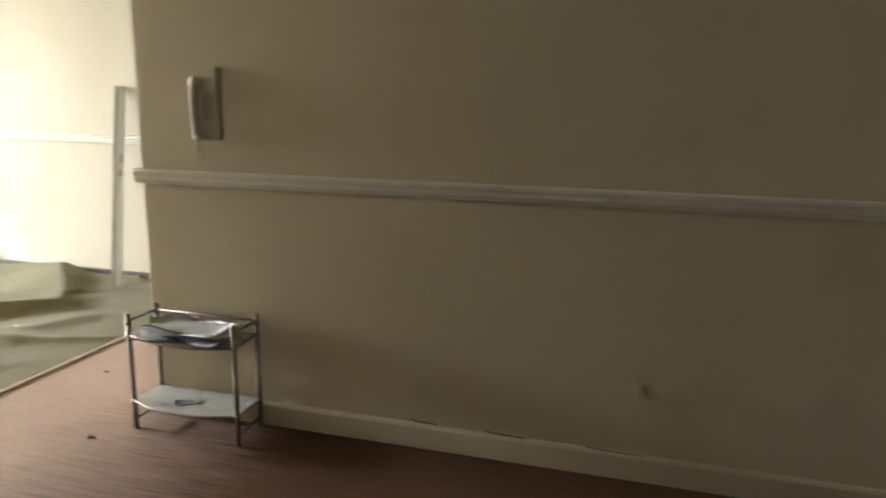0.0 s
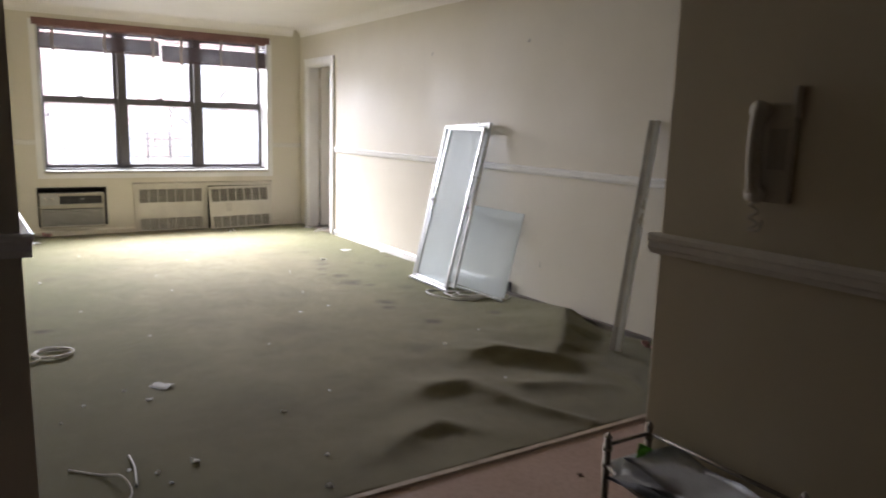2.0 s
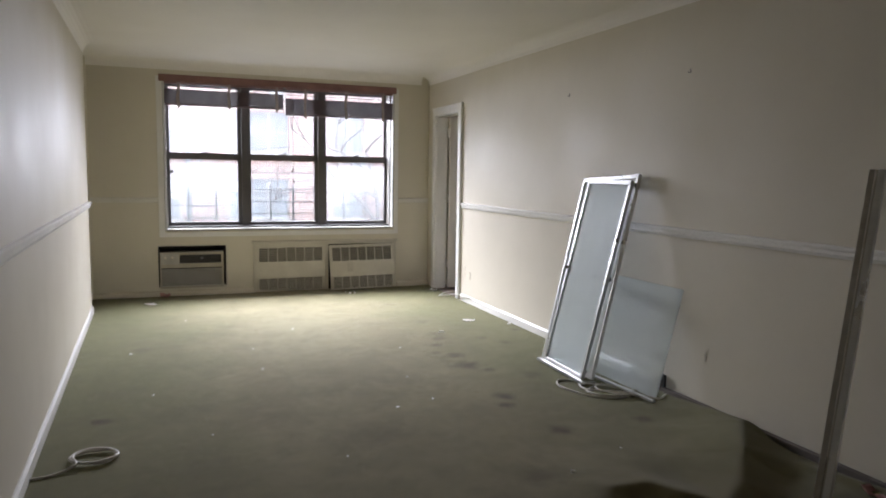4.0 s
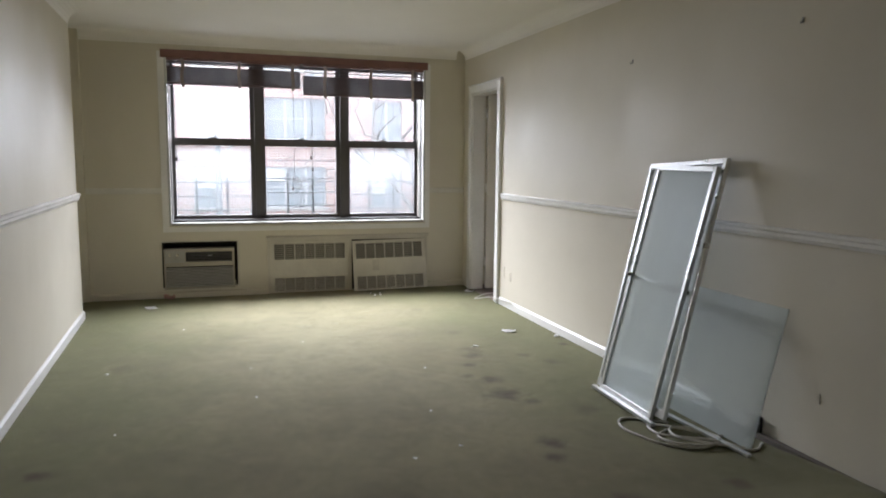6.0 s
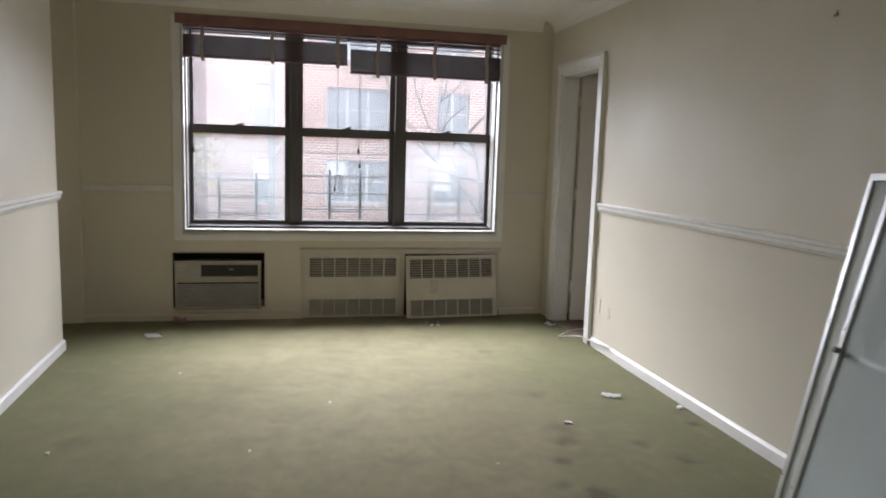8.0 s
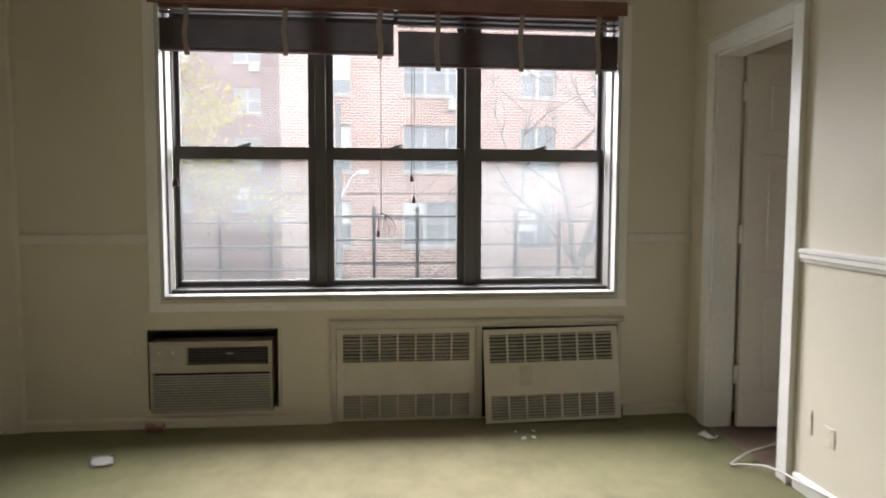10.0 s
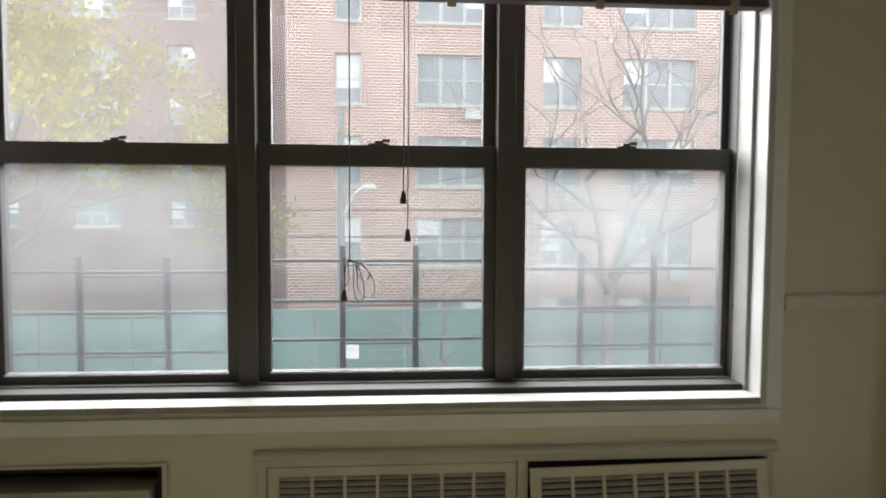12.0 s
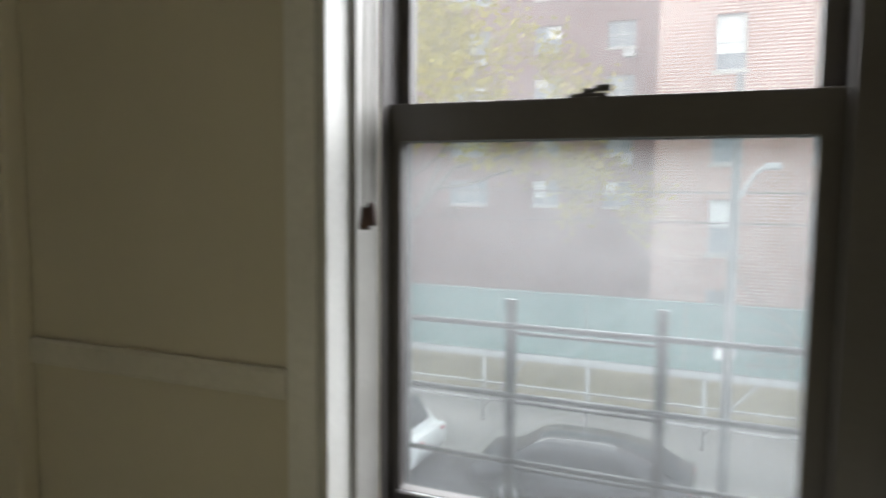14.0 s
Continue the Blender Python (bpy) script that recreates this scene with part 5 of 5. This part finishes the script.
def facade(x, y0, y1, z0, z1, holes, depth):
    """A wall in the plane x with real openings: cells between the grid lines of the holes, and reveals behind them."""
    bm = bmesh.new()
    ys = sorted({y0, y1, *(v for h in holes for v in h[:2])})
    zs = sorted({z0, z1, *(v for h in holes for v in h[2:])})
    verts = {}

    def v(a, b, c):
        k = (round(a, 4), round(b, 4), round(c, 4))
        if k not in verts:
            verts[k] = bm.verts.new(k)
        return verts[k]
    for a, b in zip(ys, ys[1:]):
        for c, d in zip(zs, zs[1:]):
            my, mz = (a + b) / 2, (c + d) / 2
            if not any(h[0] < my < h[1] and h[2] < mz < h[3] for h in holes):
                bm.faces.new((v(x, a, c), v(x, b, c), v(x, b, d), v(x, a, d)))
    for a, b, c, d in holes:
        q = ((a, c), (b, c), (b, d), (a, d))
        for (ya, za), (yb, zb) in zip(q, q[1:] + q[:1]):
            bm.faces.new((v(x, ya, za), v(x, yb, zb), v(x - depth, yb, zb), v(x - depth, ya, za)))
    e = x - 16
    for quad in (((x, y0, z0), (e, y0, z0), (e, y0, z1), (x, y0, z1)), ((x, y1, z0), (e, y1, z0), (e, y1, z1), (x, y1, z1)), ((x, y0, z1), (e, y0, z1), (e, y1, z1), (x, y1, z1)), ((e, y0, z0), (e, y1, z0), (e, y1, z1), (e, y0, z1))):
        bm.faces.new([bm.verts.new(c) for c in quad])
    return bm


def apartment_block(name, x, y0, y1, ztop, head, columns, brick, label, shades):
    """A brick block of five storeys; head: the top of the windows on the second storey from above."""
    root = thing(name, label, "building", (x, (y0 + y1) / 2, GZ))
    inv = Matrix.Translation(root.location).inverted()
    holes, wins = [], []
    for z in (head + 2.70, head, head - 2.70, head - 5.40, head - 8.10):
        for c, w, n, h in columns:
            holes.append((c - w / 2, c + w / 2, z - h, z))
            wins.append((c, w, n, z - h, z))
    part("wall", facade(x, y0, y1, GZ, ztop, holes, 0.22), brick, root, "brick wall").matrix_parent_inverse = inv
    part("roof_coping", box((x - 16.1, y0 - 0.1, ztop), (x + 0.1, y1 + 0.1, ztop + 0.25)), STONE, root, "stone coping").matrix_parent_inverse = inv
    for k, (c, w, n, z0, z1) in enumerate(wins):
        fr = []
        t = 0.055
        for i in range(n):
            a, b = c - w / 2 + w * i / n, c - w / 2 + w * (i + 1) / n
            fr += [((x - 0.20, a, z0), (x - 0.13, a + t, z1)), ((x - 0.20, b - t, z0), (x - 0.13, b, z1)), ((x - 0.20, a + t, z0), (x - 0.13, b - t, z0 + t)),
                   ((x - 0.20, a + t, z1 - t), (x - 0.13, b - t, z1)), ((x - 0.20, a + t, (z0 + z1) / 2 - t / 2), (x - 0.13, b - t, (z0 + z1) / 2 + t / 2))]
        win = part("window", boxes(*fr), WINFRAME, root)
        win.matrix_parent_inverse = inv
        part("pane", box((x - 0.19, c - w / 2 + 0.02, z0 + 0.02), (x - 0.17, c + w / 2 - 0.02, z1 - 0.02)), FARGLASS, win)
        part("sill", box((x - 0.1, c - w / 2 - 0.08, z0 - 0.10), (x + 0.06, c + w / 2 + 0.08, z0), 0.01), STONE, win)
        r = random.random()
        if r < shades:
            drop = random.choice((0.35, 0.5, 0.5, 0.7))
            i = random.randrange(n)
            a, b = c - w / 2 + w * i / n, c - w / 2 + w * (i + 1) / n
            part("shade", box((x - 0.168, a + t, z1 - t - (z1 - z0 - 2 * t) * drop), (x - 0.160, b - t, z1 - t)), SHADE, win, "white roller shade")
        if r > 0.72 and n > 1:
            part("window_unit", box((x - 0.15, c + w * 0.30 - 0.3, z0 - 0.52), (x + 0.22, c + w * 0.30 + 0.3, z0 - 0.14), 0.02), WINFRAME, win, "white window air conditioner")
    return root


apartment_block("apartment_building", -31.3, -0.58, 40.0, 10.9, 6.44, ((1.46, 0.86, 1, 1.63), (4.92, 2.38, 3, 1.63), (8.62, 1.30, 2, 1.63), (12.0, 2.52, 3, 1.63), (16.4, 1.30, 2, 1.63), (19.9, 2.4, 3, 1.63)), BRICK,
                "red brick apartment building across the street", 0.6)
apartment_block("apartment_building", -46.0, -44.0, -0.60, 14.0, 9.75, ((-4.1, 1.42, 2, 1.32), (-7.9, 1.42, 2, 1.32), (-12.3, 2.3, 3, 1.32), (-17.0, 1.5, 2, 1.32), (-22.0, 2.3, 3, 1.32)), BRICKDARK,
                "set-back darker brick wing across the street", 0.5)


def sidewalk_shed():
    root = thing("sidewalk_shed", "teal timber sidewalk shed on steel posts across the street", "scaffold", (-27, 3, GZ + 0.14))
    inv = Matrix.Translation(root.location).inverted()
    y0, y1 = -26.0, 30.0
    for i in range(23):
        a = y0 + i * (y1 - y0) / 23
        part("panel", box((-27.06, a + 0.012, -3.14), (-27.0, a + (y1 - y0) / 23 - 0.012, -1.50), 0.006), TEAL, root).matrix_parent_inverse = inv
    part("beam", box((-27.10, y0, -3.34), (-26.96, y1, -3.15), 0.01), GALV, root).matrix_parent_inverse = inv
    part("cap_rail", box((-27.10, y0, -1.50), (-26.96, y1, -1.44), 0.008), TEAL, root).matrix_parent_inverse = inv
    part("back_hoarding", box((-29.7, y0, GZ + 0.14), (-29.6, y1, -3.1)), BOARD, root, "pale boards behind the posts").matrix_parent_inverse = inv
    for i in range(20):
        y = y0 + 1.2 + i * 2.9
        part("post", tube([(-27.03, y, GZ + 0.14), (-27.03, y, -3.34)], 0.055, 8), GALV, root, "", True).matrix_parent_inverse = inv
        if i % 2:
            part("brace", tube([(-27.03, y, GZ + 0.5), (-27.03, y + 1.2, -3.36)], 0.032, 6), GALV, root, "", True).matrix_parent_inverse = inv
    for z in (GZ + 0.75, GZ + 1.25):
        part("ledger", tube([(-26.98, y0, z), (-26.98, y1, z)], 0.028, 6), GALV, root, "", True).matrix_parent_inverse = inv
    part("notice", box((-26.995, 1.50, -2.80), (-26.98, 1.96, -2.36)), PAPER, root, "white notice board").matrix_parent_inverse = inv


sidewalk_shed()


def car(y, paint, label, tall=1.45, x=-23.2):
    root = thing("parked_car", label, "car", (x, y, GZ), "cars parked in the street")
    L, W = 4.5, 1.8
    prof = [(-2.2, 0.35), (-2.25, 0.62), (-2.15, 0.86), (-1.55, 0.96), (-0.85, tall - 0.06), (-0.1, tall), (0.75, tall - 0.02), (1.45, tall - 0.18), (1.98, 0.98), (2.2, 0.92), (2.25, 0.6), (2.15, 0.33)]
    line = curve_pts([(0, a, b) for a, b in prof], 3)

    def body(w, pts, inset):
        bm = bmesh.new()
        rings = []
        for k, s in enumerate((-1, -0.86, 0.86, 1)):
            rings.append([bm.verts.new((s * w / 2 * (1 - inset * max(0, (p.z - 0.9)) / 0.6), p.y, p.z if abs(s) < 1 else 0.33 + (p.z - 0.33) * 0.93)) for p in pts])
        for a, b in zip(rings, rings[1:]):
            for i in range(len(pts) - 1):
                bm.faces.new((a[i], a[i + 1], b[i + 1], b[i]))
        bm.faces.new(rings[0]), bm.faces.new(rings[-1][::-1])
        return bm
    part("body", body(W, line, 0.28), paint, root, "", True)
    for s in (-1, 1):
        q = [(-1.25, 0.98), (-0.72, tall - 0.13), (0.75, tall - 0.11), (1.5, 0.98)]
        bm = bmesh.new()
        vs = [bm.verts.new((s * (W / 2 * (1 - 0.28 * max(0, z - 0.9) / 0.6) + 0.012), a, z)) for a, z in q]
        bm.faces.new(vs)
        bmesh.ops.solidify(bm, geom=bm.faces[:], thickness=0.02)
        part("side_window", bm, CARGLASS, root)
        for yy in (-1.35, 1.35):
            t = tube([(s * 0.72, yy, 0.33), (s * 0.92, yy, 0.33)], 0.33, 18)
            wheel = part("wheel", t, RUBBER, root, "", True)
            part("rim", tube([(s * 0.915, yy, 0.33), (s * 0.93, yy, 0.33)], 0.2, 14), GALV, wheel, "", True)
        part("tail_lamp", box((s * 0.62 - 0.13, 2.14, 0.72), (s * 0.62 + 0.13, 2.24, 0.86), 0.02), TAILRED, root)
    for a, b in (((-1.50, 0.985), (-0.92, tall - 0.09)), ((1.52, tall - 0.20), (1.92, 1.03))):
        bm = bmesh.new()
        bm.faces.new([bm.verts.new(c) for c in ((-0.66, a[0], a[1] + 0.015), (0.66, a[0], a[1] + 0.015), (0.58, b[0], b[1] + 0.035), (-0.58, b[0], b[1] + 0.035))])
        bmesh.ops.solidify(bm, geom=bm.faces[:], thickness=0.02)
        part("windscreen", bm, CARGLASS, root)
    root.location = (x, y, GZ)


car(-6.75, CARWHITE, "white parked car by the far kerb", 1.74, -23.5)
car(-0.9, CARDARK, "black parked saloon by the far kerb")
car(7.0, CARSILVER, "silver parked saloon by the far kerb")
car(-13.0, CARDARK, "black parked saloon farther down the street")
car(12.5, CARDARK, "black parked saloon farther up the street")


def street_lamp():
    root = thing("street_lamp", "tall grey steel street lamp with a cobra head", "street lamp", (-20.2, 1.90, GZ))
    part("pole", tube([(0, 0, 0), (0, 0, 4), (0, 0, 8.4)], 0.10, 12, taper=0.06), STEELGREY, root, "", True)
    part("arm", tube(curve_pts([(0, 0, 6.45), (0.05, 0.12, 6.66), (0.1, 0.28, 6.92), (0.15, 0.42, 7.02)], 4), 0.03, 8), GALV, root, "", True)
    h = box((0.02, 0.38, 6.97), (0.28, 0.62, 7.07), 0.035)
    part("head", h, WINFRAME, root, "pale lamp head")


street_lamp()


def branch(bm, p, d, r, length, depth, tips, rng):
    n = 4
    pts = [p.copy()]
    q, dd = p.copy(), d.copy()
    for _ in range(n):
        dd = (dd + Vector([rng.uniform(-0.22, 0.22) for _ in range(3)])).normalized()
        q = q + dd * length / n
        pts.append(q.copy())
    tube(pts, r, 6 if depth > 2 else 4, bm, taper=r * 0.55)
    if depth == 0:
        tips += pts[1:]
        return
    for k in range(rng.choice((2, 3, 3))):
        a = rng.uniform(0, 2 * math.pi)
        side = dd.orthogonal().normalized()
        side = Matrix.Rotation(a, 3, dd) @ side
        nd = (dd * rng.uniform(0.5, 0.95) + side * rng.uniform(0.5, 0.95) + Vector((0, 0, 0.15))).normalized()
        branch(bm, pts[rng.choice((2, 3, 4))], nd, r * 0.52, length * rng.uniform(0.6, 0.85), depth - 1, tips, rng)


def tree(x, y, height, r, depth, leaves, label, seed):
    rng = random.Random(seed)
    root = thing("street_tree", label, "tree", (x, y, GZ + 0.1))
    bm, tips = bmesh.new(), []
    trunk = [Vector((0, 0, 0)), Vector((0.05, 0.08, height * 0.2)), Vector((-0.05, 0.15, height * 0.38))]
    tube(trunk, r, 10, bm, taper=r * 0.72)
    for k in range(5):
        a = k * 1.3 + rng.uniform(-0.3, 0.3)
        branch(bm, trunk[2] + Vector((0, 0, -0.12 * k)), Vector((math.cos(a) * 0.7, math.sin(a) * 0.7, 1.0)).normalized(), r * 0.55, height * 0.28, depth, tips, rng)
    part("trunk", bm, TWIG, root, "", True)
    if leaves:
        verts, faces = [], []
        for _ in range(leaves):
            c = rng.choice(tips) + Vector([rng.gauss(0, 0.28) for _ in range(3)])
            u = Vector([rng.uniform(-1, 1) for _ in range(3)]).normalized()
            w = u.orthogonal().normalized()
            s = rng.uniform(0.06, 0.12)
            i = len(verts)
            verts += [c - u * s, c + w * s * 0.6, c + u * s, c - w * s * 0.6]
            faces.append((i, i + 1, i + 2, i + 3))
        me = bpy.data.meshes.new("crown")
        me.from_pydata(verts, [], faces)
        me.materials.append(LEAF)
        tagged(new("crown", me), "sparse yellow-green spring leaves", kind="stuff").parent = root


tree(-24.9, -7.0, 12.9, 0.20, 4, 14500, "street tree with sparse yellow-green leaves", 4)
tree(-25.4, -13.5, 12.0, 0.22, 3, 9000, "street tree with sparse yellow-green leaves", 9)
tree(-25.2, 8.3, 12.5, 0.19, 4, 0, "bare grey street tree with spreading limbs", 12)
tree(-25.8, 4.0, 6.8, 0.06, 4, 0, "thin bare young tree before the brick wall", 21)
for z in (GZ + 6.0, GZ + 6.6):
    tagged(part("overhead_wire", tube(curve_pts([(-23.5, -60, z + 0.5), (-23.5, -10, z), (-23.5, 30, z + 0.2), (-23.5, 60, z + 0.5)], 8), 0.018, 5), CORD), "thin overhead wire along the street", "wire", "overhead wires")
